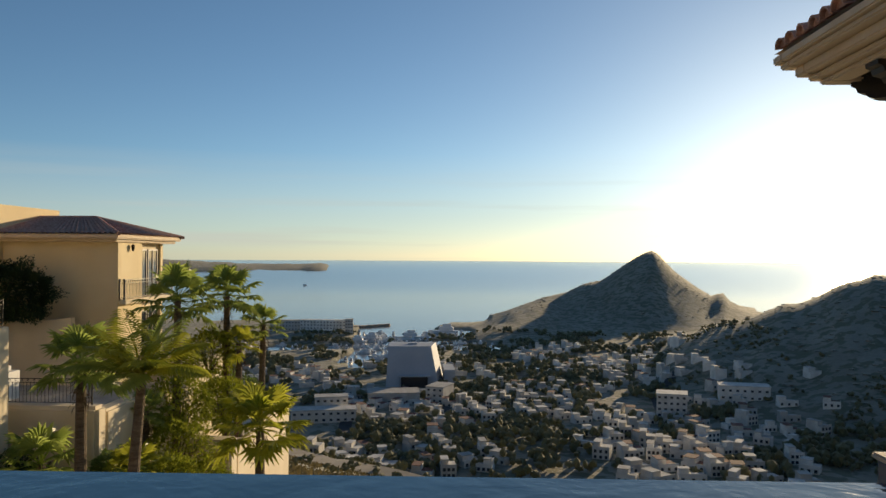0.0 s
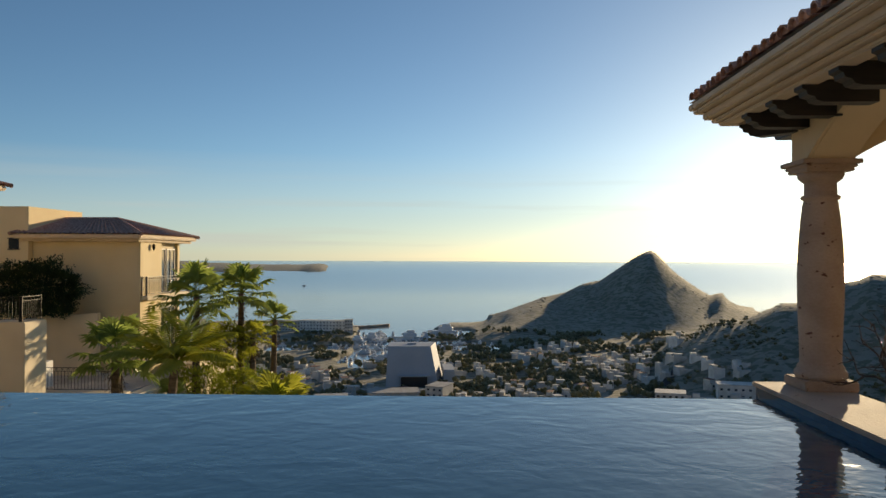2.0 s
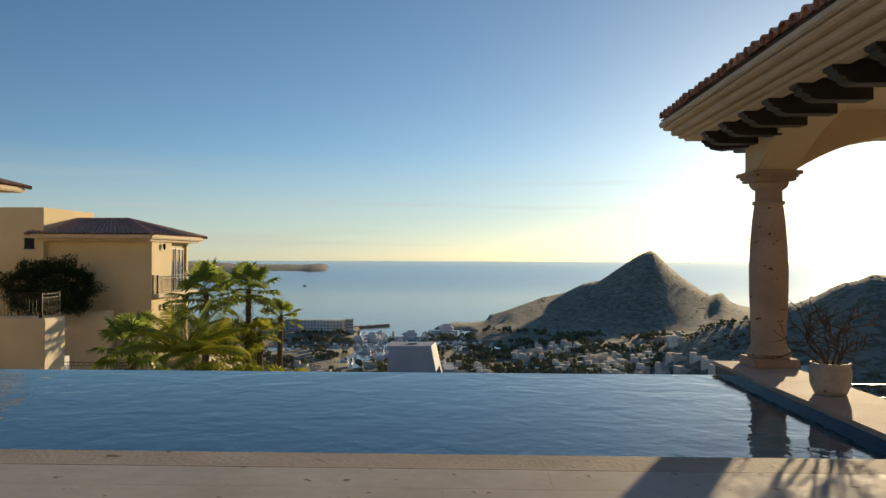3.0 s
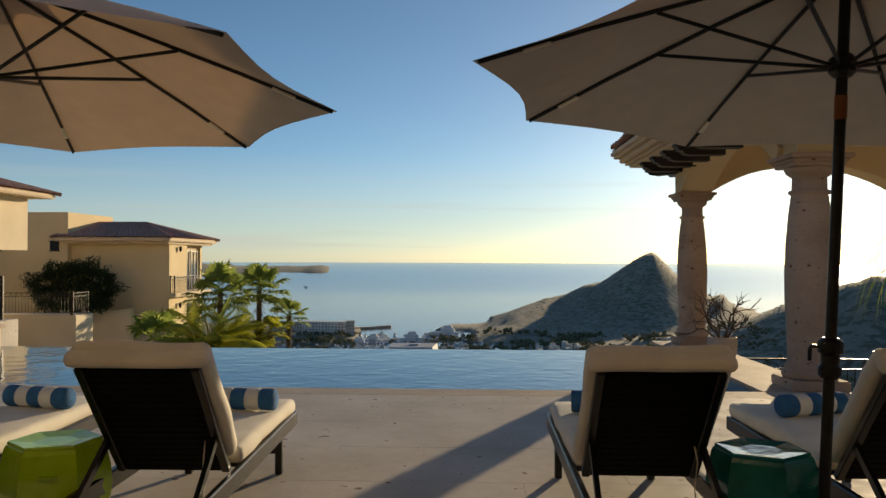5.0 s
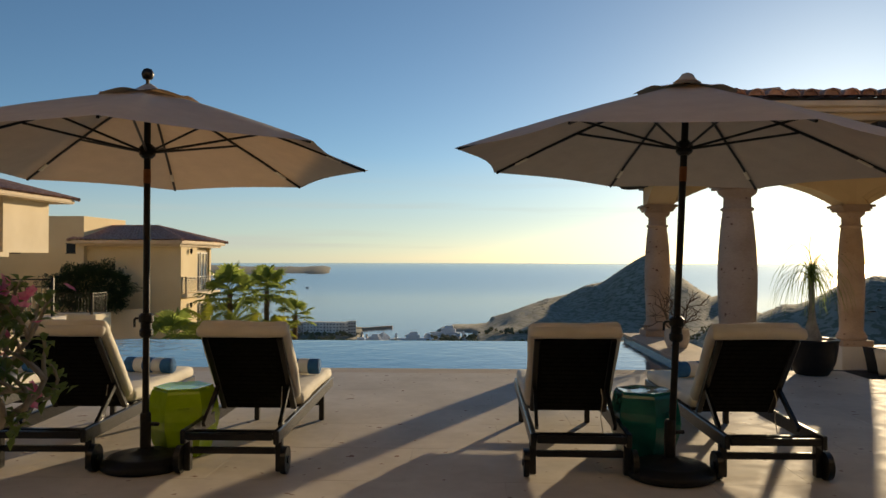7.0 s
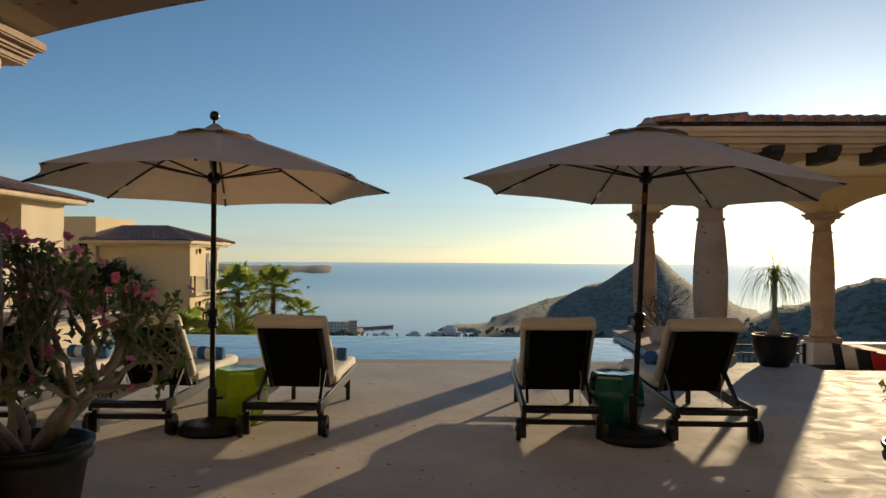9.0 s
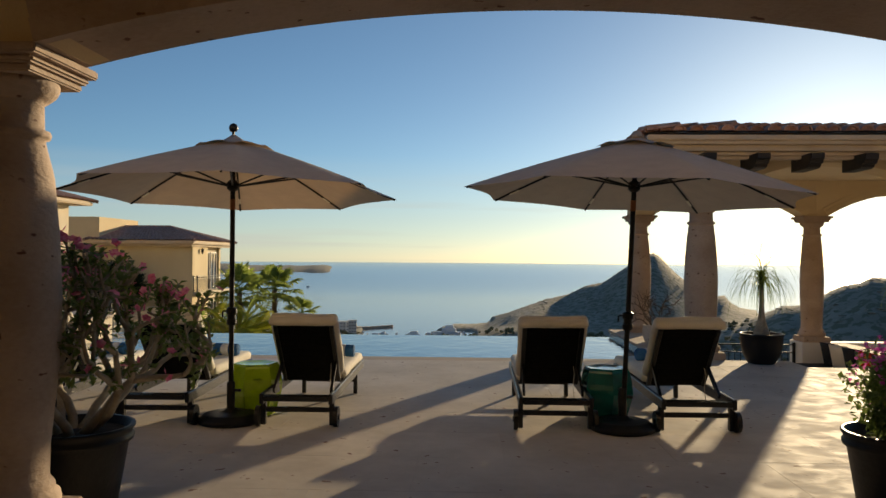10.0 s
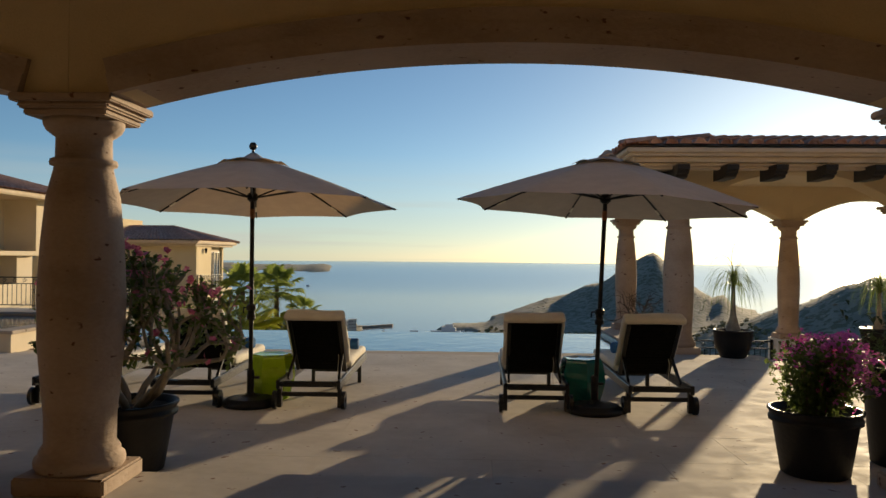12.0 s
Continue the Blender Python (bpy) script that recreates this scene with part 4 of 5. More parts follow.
for k in range(420):
    p = Vector((rn.gauss(0, 0.16), rn.gauss(0, 0.16), 0.72 + abs(rn.gauss(0, 0.14))))
    leaf_faces(bm, p, rand_dir(rn, 0.4), rn.uniform(0.05, 0.09), 0.03)
tagged(part("foliage", bm, LEAF_DARK, t), kind="stuff")


def ponytail_palm(x, y, z0=0.0, s=1.0, label="ponytail palm with drooping strap leaves in a black bowl planter"):
    t = thing("ponytail_palm", label, "potted plant", pose(x, y, z0), "potted plants")
    part("pot", lathe([(0.20 * s, 0.0), (0.22 * s, 0.012), (0.30 * s, 0.14), (0.335 * s, 0.30), (0.34 * s, 0.375), (0.355 * s, 0.385), (0.355 * s, 0.41), (0.31 * s, 0.41), (0.30 * s, 0.37), (0.01, 0.365)], 40), BLACK_PLASTIC, t, "black bowl planter", True)
    part("soil", lathe([(0.298 * s, 0.36), (0.29 * s, 0.38), (0.01, 0.385)], 20), SOIL, t)
    part("trunk", lathe([(0.10, 0.37), (0.105, 0.42), (0.08, 0.50), (0.045, 0.62), (0.032, 0.80), (0.030, 1.05), (0.02, 1.13)], 14), BARK, t, "swollen grey trunk", True)
    rn = random.Random(int(x * 10))
    bm = bmesh.new()
    for k in range(115):
        a, el = rn.uniform(0, math.tau), rn.uniform(0.6, 1.5)
        d = Vector((math.cos(a) * math.cos(el), math.sin(a) * math.cos(el), math.sin(el)))
        p, L = Vector((0, 0, rn.uniform(0.98, 1.15))), rn.uniform(0.55, 0.9)
        w = 0.009
        side = d.cross(Vector((0, 0, 1))).normalized() * w
        prev = None
        for i in range(10):
            ww = side * (1 - i / 9.5)
            cur = (bm.verts.new(p + ww), bm.verts.new(p - ww))
            if prev:
                bm.faces.new((prev[0], prev[1], cur[1], cur[0]))
            prev = cur
            p = p + d * L / 9
            d = (d + Vector((rn.gauss(0, 0.08), rn.gauss(0, 0.08), -0.52))).normalized()
    tagged(part("foliage", bm, LEAF, t, "thin arching strap leaves"), kind="stuff")
    return t


ponytail_palm(4.12, 2.25, 0.0, 0.82)
ponytail_palm(7.45, 4.6, -0.15, 0.9, "ponytail palm in a black bowl on the pavilion wall")

t = thing("dry_branch_plant", "leafless twisted branches in a worn white pot", "potted plant", pose(3.27, 4.85, 0.0), "potted plants")
part("pot", lathe([(0.12, 0.0), (0.14, 0.01), (0.175, 0.10), (0.185, 0.22), (0.17, 0.27), (0.18, 0.29), (0.16, 0.295), (0.15, 0.25), (0.01, 0.245)], 26), POT_WHITE, t, "worn white pot with rust stains", True)
rn = random.Random(4)


def twig(p, d, r, length, level):
    pts = [p]
    for i in range(4):
        d = (d + 0.45 * rand_dir(rn, 0.2)).normalized()
        pts.append(pts[-1] + d * length / 4)
    part("branch", tube(pts, r, 5, None, r * 0.55), PALM_BARK, t, "", True)
    if level:
        for i in range(3):
            twig(pts[rn.randint(2, 4)], (d + 0.9 * rand_dir(rn, 0.1)).normalized(), r * 0.62, length * 0.72, level - 1)


for k in range(8):
    a = math.tau * k / 8
    twig(Vector((0.04 * math.cos(a), 0.04 * math.sin(a), 0.24)), Vector((0.6 * math.cos(a), 0.6 * math.sin(a), 1)).normalized(), 0.014, 0.36, 2)

# ---- raised spa at the pool's end, bench in the pavilion ----
spa = thing("spa", "raised plastered spa with pale stone rim and dark water", "spa", pose(0, 0, 0))
part("wall", box(-9.6, 1.7, -0.5, -6.42, 1.95, 0.27), CREAM, spa)
part("wall", box(-9.6, 5.35, -0.5, -6.42, 5.6, 0.27), CREAM, spa)
part("wall", box(-6.67, 1.95, -0.5, -6.42, 5.35, 0.27), CREAM, spa)
part("wall", box(-9.6, 1.95, -0.5, -9.35, 5.35, 0.27), CREAM, spa)
for q in ((-9.65, 1.65, -6.37, 2.0), (-9.65, 5.3, -6.37, 5.65), (-6.72, 2.001, -6.37, 5.299), (-9.65, 2.001, -9.3, 5.299)):
    part("rim", box(q[0], q[1], 0.27, q[2], q[3], 0.32, 0.012), COPING, spa)
part("water", box(-9.35, 1.95, 0.05, -6.67, 5.35, 0.25), POOL_WATER, spa)
side = part("floor", box(-14, 5.7, -5, -8.0, 8.7, 0.15), PAVING)
tagged(side, "raised pale stone terrace beyond the pool", "floor", kind="structure")
iron_railing("iron_railing", "black scrolled iron railing on the raised terrace", (-13.9, 8.45, 0.15), (-8.15, 8.45, 0.15), 0.75)

bench = thing("built_in_bench", "white plastered bench with dark seat pad in the pavilion", "bench", pose(0, 0, 0))
part("base", box(6.15, 1.96, SUNK, 6.945, 6.45, -0.62, 0.01), WHITE, bench)
part("seat_pad", rounded(6.12, 1.98, -0.618, 6.94, 6.44, -0.53, 0.03), BLACK_CLOTH, bench, "charcoal seat pad", True)


def cushion(x, y, z, mat, label, rz):
    bm = bmesh.new()
    n = 8
    for s in (1, -1):
        grid = [[bm.verts.new((0.22 * (2 * i / n - 1) * (1 - 0.06 * (1 - abs(2 * j / n - 1))), s * 0.075 * math.sqrt(max(0, (1 - abs(2 * i / n - 1) ** 2.5) * (1 - abs(2 * j / n - 1) ** 2.5))), 0.22 * (2 * j / n - 1))) for j in range(n + 1)] for i in range(n + 1)]
        for i in range(n):
            for j in range(n):
                bm.faces.new((grid[i][j], grid[i + 1][j], grid[i + 1][j + 1], grid[i][j + 1]))
    bmesh.ops.remove_doubles(bm, verts=bm.verts[:], dist=0.001)
    bmesh.ops.recalc_face_normals(bm, faces=bm.faces[:])
    ob = part("cushion", bm, mat, smooth=True)
    ob.matrix_basis = pose(x, y, z, 14, 0, rz)
    return tagged(ob, label, "cushion", "bench cushions")


for y, mat, lab in ((5.95, BLACK_CLOTH, "charcoal scatter cushion leaning on the parapet"), (5.6, CREAM_CUSHION, "cream scatter cushion leaning on the parapet"), (5.1, BLACK_CLOTH, "charcoal scatter cushion leaning on the parapet"),
                    (4.6, RED_CLOTH, "red scatter cushion leaning on the parapet"), (4.1, BLACK_CLOTH, "charcoal scatter cushion leaning on the parapet"), (3.5, CREAM_CUSHION, "cream scatter cushion leaning on the parapet")):
    cushion(6.74, y, -0.315, mat, lab, -70)

# ---- neighbouring villas on the slope ----
def tile_roof(parent, x0, x1, y0, y1, z, rise, inset):
    """Hipped roof with ribbed tile courses."""
    cx0, cx1, cy = x0 + inset[0], x1 - inset[1], (y0 + y1) / 2
    bm = bmesh.new()
    def ribbed(a, b, c, d, n):
        prev = None
        for i in range(n * 4 + 1):
            f = i / (n * 4)
            lift = 0.07 * abs(math.sin(math.pi * n * f))
            p = a.lerp(b, f) + Vector((0, 0, lift))
            q = d.lerp(c, f) + Vector((0, 0, lift))
            cur = (bm.verts.new(p), bm.verts.new(q))
            if prev:
                bm.faces.new((prev[0], cur[0], cur[1], prev[1]))
            prev = cur
    A, B, C, D = Vector((x0, y0, z)), Vector((x1, y0, z)), Vector((x1, y1, z)), Vector((x0, y1, z))
    E, F = Vector((cx0, cy, z + rise)), Vector((cx1, cy, z + rise))
    ribbed(A, B, F, E, max(4, int((x1 - x0) / 0.25))), ribbed(B, C, F, F, max(4, int((y1 - y0) / 0.25)))
    ribbed(C, D, E, F, max(4, int((x1 - x0) / 0.25))), ribbed(D, A, E, E, max(4, int((y1 - y0) / 0.25)))
    r = part("roof", bm, TILE, parent, "hipped terracotta tile roof")
    part("ridge", tube([E, F], 0.10, 8), TILE, r)
    for p, q in ((A, E), (D, E), (B, F), (C, F)):
        part("ridge", tube([p, q], 0.09, 8), TILE, r)
    return r


def villa_window(parent, x, y0, y1, z0, z1):
    """Window in a wall that faces +x."""
    w = part("window", box(x - 0.06, y0, z0, x + 0.015, y1, z1), GLASS, parent)
    for a, b, c, d in ((y0 - 0.06, y0, z0, z1), (y1, y1 + 0.06, z0, z1), ((y0 + y1) / 2 - 0.03, (y0 + y1) / 2 + 0.03, z0, z1), (y0 - 0.06, y1 + 0.06, z1, z1 + 0.07)):
        part("frame", box(x - 0.05, a, c, x + 0.05, b, d), DARK_FRAME, w)
    return w


def wall_lamp(parent, x, y, z):
    l = part("wall_lamp", lathe([(0.03, -0.22), (0.09, -0.12), (0.13, 0.08), (0.10, 0.14), (0.16, 0.16), (0.03, 0.27)], 8), BLACK_METAL, parent, "black iron wall lantern")
    l.matrix_basis = Matrix.Translation((x, y, z)) @ Matrix.Scale(0.7, 4)


villa = thing("villa", "ochre stucco villa with hipped terracotta roof and balconies", "villa", pose(0, 0, 0))
part("wall", box(-23.5, 37.4, -9, -16.45, 37.75, 2.12), VILLA, villa)
part("wall", box(-16.8, 37.75, -9, -16.45, 40.1, 2.12), VILLA, villa)
part("wall", box(-17.2, 40.1, -9, -16.9, 43.2, 2.12), CREAM, villa, "recessed cream balcony wall")
part("wall", box(-23.5, 43.2, -9, -16.75, 43.5, 2.12), VILLA, villa)
part("cornice", box(-22.5, 36.55, 2.12, -16.1, 44.5, 2.34, 0.05), MOULD, villa, "stepped stone eaves cornice")
part("cornice", box(-22.2, 36.85, 1.98, -16.3, 44.2, 2.118, 0.04), MOULD, villa)
tile_roof(villa, -22.6, -16.0, 36.45, 44.6, 2.345, 0.92, (0.5, 3.0))
for zf in (-0.75, -3.95):
    part("balcony", box(-16.9, 37.5, zf - 0.22, -16.12, 43.5, zf, 0.02), CREAM, villa)
    villa_window(villa, -16.89, 40.35, 41.55, zf + 0.01, zf + 2.35)
    villa_window(villa, -16.89, 41.85, 42.95, zf + 0.01, zf + 2.35)
    wall_lamp(villa, -16.33, 38.75, zf + 2.45)
    iron_railing("iron_railing", "slim iron balcony railing on the villa", (-16.18, 37.55, zf), (-16.18, 43.4, zf), 0.95, step=0.16)
    iron_railing("iron_railing", "slim iron balcony railing on the villa", (-16.42, 37.55, zf), (-16.22, 37.55, zf), 0.95, step=0.16)
part("terrace", box(-17.5, 40.0, -14, -14.6, 47.5, -4.5, 0.03), CREAM, villa, "cream retaining terrace")
iron_railing("iron_railing", "slim iron railing along the villa terrace", (-14.7, 40.2, -4.5), (-14.7, 47.3, -4.5), 0.95, step=0.16)

tower = thing("flat_roofed_block", "ochre stucco block with a flat roof and small square windows", "house", pose(0, 0, 0))
part("wall", box(-34, 37.0, -6, -21.95, 42.4, 3.72), VILLA, tower)
for x in (-22.95, -26.2):
    w = part("window", box(x, 36.985, 1.60, x + 0.52, 37.05, 2.10), GLASS, tower)
    part("frame", box(x - 0.05, 36.97, 1.55, x + 0.57, 37.02, 1.598), DARK_FRAME, w)
    part("frame", box(x - 0.05, 36.97, 2.102, x + 0.57, 37.02, 2.15), DARK_FRAME, w)
part("handrail", tube([(-30, 36.7, 1.0), (-28.5, 36.7, 0.2), (-27, 36.7, -0.6)], 0.03, 6), BLACK_METAL, tower)

house = thing("villa", "cream stucco villa with deep tiled eaves and a recessed balcony", "villa", pose(0, 0, 0))
part("wall", box(-30, 25.6, 1.55, -19.7, 29.2, 3.9), CREAM, house)
part("wall", box(-30, 14, 1.55, -21.2, 25.6, 3.9), CREAM, house, "recessed cream balcony wall")
part("wall", box(-30, 14, -7, -19.75, 24.2, 0.1), CREAM, house)
part("wall", box(-30, 14, 0.1, -21.0, 24.2, 1.35), CREAM, house, "recessed ground floor wall")
part("wall", box(-30, 24.2, -7, -19.75, 25.4, 1.35), CREAM, house)
part("slab", box(-30, 14, 1.352, -19.4, 25.58, 1.548, 0.02), CREAM, house)
part("window", box(-21.05, 19.0, 0.15, -20.98, 23.2, 1.3), GLASS, house)
part("cornice", box(-30, 13, 3.9, -18.9, 30.1, 4.12, 0.05), MOULD, house, "stepped stone eaves cornice")
tile_roof(house, -38, -18.75, 12.5, 30.25, 4.125, 2.4, (8.0, 8.0))

# stepped garden terraces between the villas
terrace = thing("garden_terrace", "plastered garden terrace walls with steps", "terrace", kind="structure")
part("wall", box(-32, 27.4, -8, -16.55, 28.95, -1.22, 0.03), CREAM, terrace)
part("wall", prism([(-21.0, -5), (-18.1, -5), (-18.1, -1.52), (-21.0, -1.78)], 0.3, Matrix.Translation((0, 36.35, 0))), CREAM, terrace, "sloping plastered garden wall")
for i in range(7):
    part("step", box(-20.5 + 0.35 * i, 30.6, -4.4, -20.15 + 0.35 * i, 32.2, -2.2 - 0.18 * i, 0.01), WHITE, terrace)
part("wall", box(-34, 30.2, -14, -13.9, 31.0, -4.35, 0.15), CREAM, terrace)
part("wall", box(-14.6, 31.0, -14, -13.9, 40.0, -4.6, 0.1), CREAM, terrace)
part("wall", box(-13.9, 38.0, -18, -11.2, 39.0, -7.4, 0.1), CREAM, terrace)
part("wall", box(-11.9, 39.0, -18, -11.2, 50.0, -7.8, 0.1), CREAM, terrace)
part("paving", box(-34, 31.0, -10, -14.6, 37.4, -4.6), PAVING, terrace)
iron_railing("iron_railing", "black iron railing round the neighbouring terrace", (-27, 27.5, -1.22), (-16.8, 27.5, -1.22), 0.95, step=0.14)
iron_railing("iron_railing", "black iron railing round the neighbouring terrace", (-16.75, 27.55, -1.22), (-16.75, 28.85, -1.22), 0.95, step=0.14)
iron_railing("iron_railing", "thin iron fence on the lower garden wall", (-27, 30.6, -4.35), (-14.3, 30.6, -4.35), 1.0, step=0.14)


# ---- palms and shrubs on the slope ----
def fan_palm(x, y, z, base, r, n, label, mat, seed, lean=0.0):
    """Fan palm with its crown centred at (x, y, z) on a trunk that stands at height base."""
    t = thing("fan_palm", label, "palm tree", pose(x, y, base), "palms on the slope")
    rn = random.Random(seed)
    h = z - base
    pts = [(lean * (1 - k / 8) ** 2, 0, h * k / 8) for k in range(9)]
    part("trunk", tube(pts, 0.24, 12, None, 0.15), PALM_BARK, t, "rough brown palm trunk")
    skirt = bmesh.new()
    for k in range(60):
        a, zz = rn.uniform(0, math.tau), h - rn.uniform(0.1, 1.3)
        leaf_faces(skirt, Vector((0.16 * math.cos(a), 0.16 * math.sin(a), zz)), Vector((0.4 * math.cos(a), 0.4 * math.sin(a), -1 + rn.uniform(0, 1.3))), rn.uniform(0.25, 0.5), 0.07)
    tagged(part("skirt", skirt, PALM_BARK, t, "dry leaf-base stubs"), kind="stuff")
    for k in range(n):
        bm = bmesh.new()
        a = k * 2.4 + rn.uniform(-0.25, 0.25)
        el = 1.35 - 1.9 * (k / n) ** 0.9 + rn.uniform(-0.12, 0.12)
        d = Vector((math.cos(a) * math.cos(el), math.sin(a) * math.cos(el), math.sin(el)))
        L = r * rn.uniform(0.45, 0.6)
        p0 = Vector((0, 0, h))
        p1 = p0 + d * L - Vector((0, 0, 0.06 * r))
        tube([p0, (p0 + p1) / 2 + Vector((0, 0, 0.03 * r)), p1], 0.022, 5, bm, 0.014)
        side = d.cross(Vector((0, 0, 1)))
        side = side.normalized() if side.length > 0.05 else Vector((1, 0, 0))
        nrm = side.cross(d).normalized()
        m = 17
        for j in range(m):
            q = (j / (m - 1) - 0.5) * radians(rn.uniform(205, 235))
            bd = (d * math.cos(q) + side * math.sin(q)).normalized()
            bl = r * 0.52 * (1 - 0.25 * abs(q) / 2)
            w = 0.43 * bl * math.radians(210) / m
            s2 = bd.cross(nrm).normalized()
            droop = Vector((0, 0, -1))
            v0 = bm.verts.new(p1)
            va, vb = bm.verts.new(p1 + bd * bl * 0.55 + s2 * w + nrm * 0.03), bm.verts.new(p1 + bd * bl * 0.55 - s2 * w + nrm * 0.03)
            vm = bm.verts.new(p1 + bd * bl * 0.55 - nrm * 0.02)
            vt = bm.verts.new(p1 + bd * bl * 0.95 + droop * bl * rn.uniform(0.12, 0.32))
            bm.faces.new((v0, vm, va)), bm.faces.new((v0, vb, vm)), bm.faces.new((vm, vt, va)), bm.faces.new((vm, vb, vt))
        part("frond", bm, mat, t)
    return t


def feather_palm(x, y, z, base, r, n, seed):
    t = thing("feather_palm", "arching yellow-green feather palm on the garden slope", "palm tree", pose(x, y, base), "palms on the slope")
    rn = random.Random(seed)
    h = z - base
    part("trunk", tube([(-0.5 * (1 - k / 8), 0, h * k / 8) for k in range(9)], 0.22, 12, None, 0.13), PALM_BARK, t, "rough brown palm trunk")
    for k in range(n):
        bm = bmesh.new()
        a = k * 2.4 + rn.uniform(-0.2, 0.2)
        el = 1.42 - 0.85 * (k / n)
        d = Vector((math.cos(a) * math.cos(el), math.sin(a) * math.cos(el), math.sin(el)))
        p, pts = Vector((0, 0, h)), []
        for i in range(15):
            pts.append(p.copy())
            p = p + d * r / 14
            d = (d + Vector((0, 0, -0.10))).normalized()
        tube(pts, 0.025, 5, bm, 0.006)
        for i in range(2, 15):
            for sub in (0, 0.5):
                q = pts[i] if sub == 0 or i == 14 else (pts[i] + pts[i + 1]) / 2
                dd = (pts[i] - pts[i - 1]).normalized()
                s = dd.cross(Vector((0, 0, 1))).normalized()
                ll = r * 0.40 * math.sin(math.pi * (0.12 + 0.86 * i / 15))
                for sg in (-1, 1):
                    leaf_faces(bm, q, s * sg + dd * 0.7 + Vector((0, 0, -0.35)), ll, 0.14)
        part("frond", bm, PALM_LIME if k % 3 else PALM_LEAF, t)
    return t


fan_palm(-12.74, 26.65, -2.25, -9.5, 1.75, 22, "fan palm with dark green crown on the garden slope", PALM_LEAF, 1)
feather_palm(-9.56, 23.9, -2.35, -8.5, 2.3, 17, 2)
fan_palm(-13.53, 37.2, -0.75, -10, 2.2, 22, "tall fan palm beside the villa balcony", PALM_LEAF, 3)
fan_palm(-12.4, 41.0, -0.72, -11, 2.1, 22, "tall fan palm beside the villa balcony", PALM_LEAF, 4)
fan_palm(-11.2, 43.6, -2.4, -13, 1.45, 18, "slender leaning fan palm on the slope", PALM_LEAF, 5, -0.6)
fan_palm(-11.6, 40.5, -3.1, -10, 1.3, 16, "small fan palm among the shrubs", PALM_LIME, 6)
fan_palm(-8.0, 31.2, -5.3, -9.0, 2.2, 26, "broad low fan palm with pale fronds", PALM_LIME, 7)
fan_palm(-11.5, 28.0, -6.0, -8.5, 1.3, 16, "small low fan palm among the shrubs", PALM_LIME, 9)
fan_palm(-14.6, 27.6, -5.8, -9.0, 1.8, 18, "low fan palm against the garden wall", PALM_LEAF, 10)
fan_palm(-13.6, 33.8, -5.2, -10, 1.2, 14, "small fan palm against the retaining wall", PALM_LEAF, 12)


def shrub(x, y, z, rx, ry, rz, n, leaf, mat, label, seed):
    t = thing("shrub", label, "shrub", pose(x, y, z), "shrubs on the slope")
    rn = random.Random(seed)
    wood, bm = bmesh.new(), bmesh.new()
    for k in range(9):
        d = rand_dir(rn, 0.8)
        tube([Vector((0, 0, -rz)), Vector((d.x * rx * 0.4, d.y * ry * 0.4, -rz * 0.2)), Vector((d.x * rx * 0.8, d.y * ry * 0.8, d.z * rz * 0.7))], 0.05, 5, wood, 0.012)
    tagged(part("branchwork", wood, PALM_BARK, t), kind="stuff")
    for k in range(n):
        d = rand_dir(rn)
        lump = 0.68 + 0.26 * noise.noise(d * 2.3 + Vector((seed, 0, 0))) + 0.16 * noise.noise(d * 6 + Vector((0, seed, 0)))
        f = lump * rn.uniform(0.80, 1.06)
        p = Vector((d.x * rx * f, d.y * ry * f, d.z * rz * f)) * 1.35
        leaf_faces(bm, p, (d + 0.9 * rand_dir(rn, 0.2)).normalized(), leaf * rn.uniform(0.7, 1.3), leaf * 0.55)
    tagged(part("foliage", bm, mat, t), kind="stuff")
    return t


shrub(-20.9, 35.7, -0.35, 2.4, 1.0, 1.35, 17000, 0.14, LEAF_DARK, "dense dark green climbing shrub against the villa wall", 1)
for i, (x, y, z, r, mat) in enumerate(((-12.9, 36.0, -5.3, 1.5, LEAF_LIME), (-13.2, 40.8, -3.6, 1.4, LEAF_LIME), (-12.2, 34.0, -6.8, 1.4, LEAF_LIME), (-11.3, 30.5, -7.2, 1.1, LEAF_LIME), (-10.2, 27.5, -7.0, 1.0, LEAF),
                                       (-12.7, 29.4, -6.6, 1.0, LEAF), (-16.5, 28.6, -6.8, 1.3, LEAF_DARK), (-18.6, 28.6, -6.3, 1.4, LEAF_DARK), (-20.5, 28.2, -6.4, 1.4, LEAF_DARK), (-11.9, 38.6, -5.6, 1.3, LEAF_LIME), (-10.9, 33.5, -8.2, 1.2, LEAF_LIME), (-12.4, 42.0, -6.0, 1.4, LEAF))):
    shrub(x, y, z, r, r, r * 0.85, 3200, 0.17, mat, ("yellow-green flowering shrub on the slope", "leafy green shrub on the slope", "dark green shrub below the garden wall")[(LEAF_LIME, LEAF, LEAF_DARK).index(mat)], 10 + i)

# ---- the town on the plain ----
TOWN_WALL = material("pale_town_walls", (0.55, 0.52, 0.47), (0.76, 0.73, 0.68), 0.15, 0.9, 0.2, 2.0, vary=0.25)
TOWN_ROOF = material("grey_flat_roofs", (0.44, 0.42, 0.39), (0.66, 0.63, 0.58), 0.2, 0.9, 0.2, 2.0, vary=0.25)
TOWN_TILE = material("tiled_town_roofs", (0.16, 0.07, 0.05), (0.24, 0.11, 0.08), 0.3, 0.9, 0.2, 2.0, vary=0.2)
DARK_PANE = material("dark_openings", (0.02, 0.02, 0.022), (0.04, 0.04, 0.045), 1, 0.3, 0)
ROAD = material("asphalt", (0.045, 0.045, 0.045), (0.075, 0.072, 0.068), 0.3, 0.9, 0.3, 3.0)
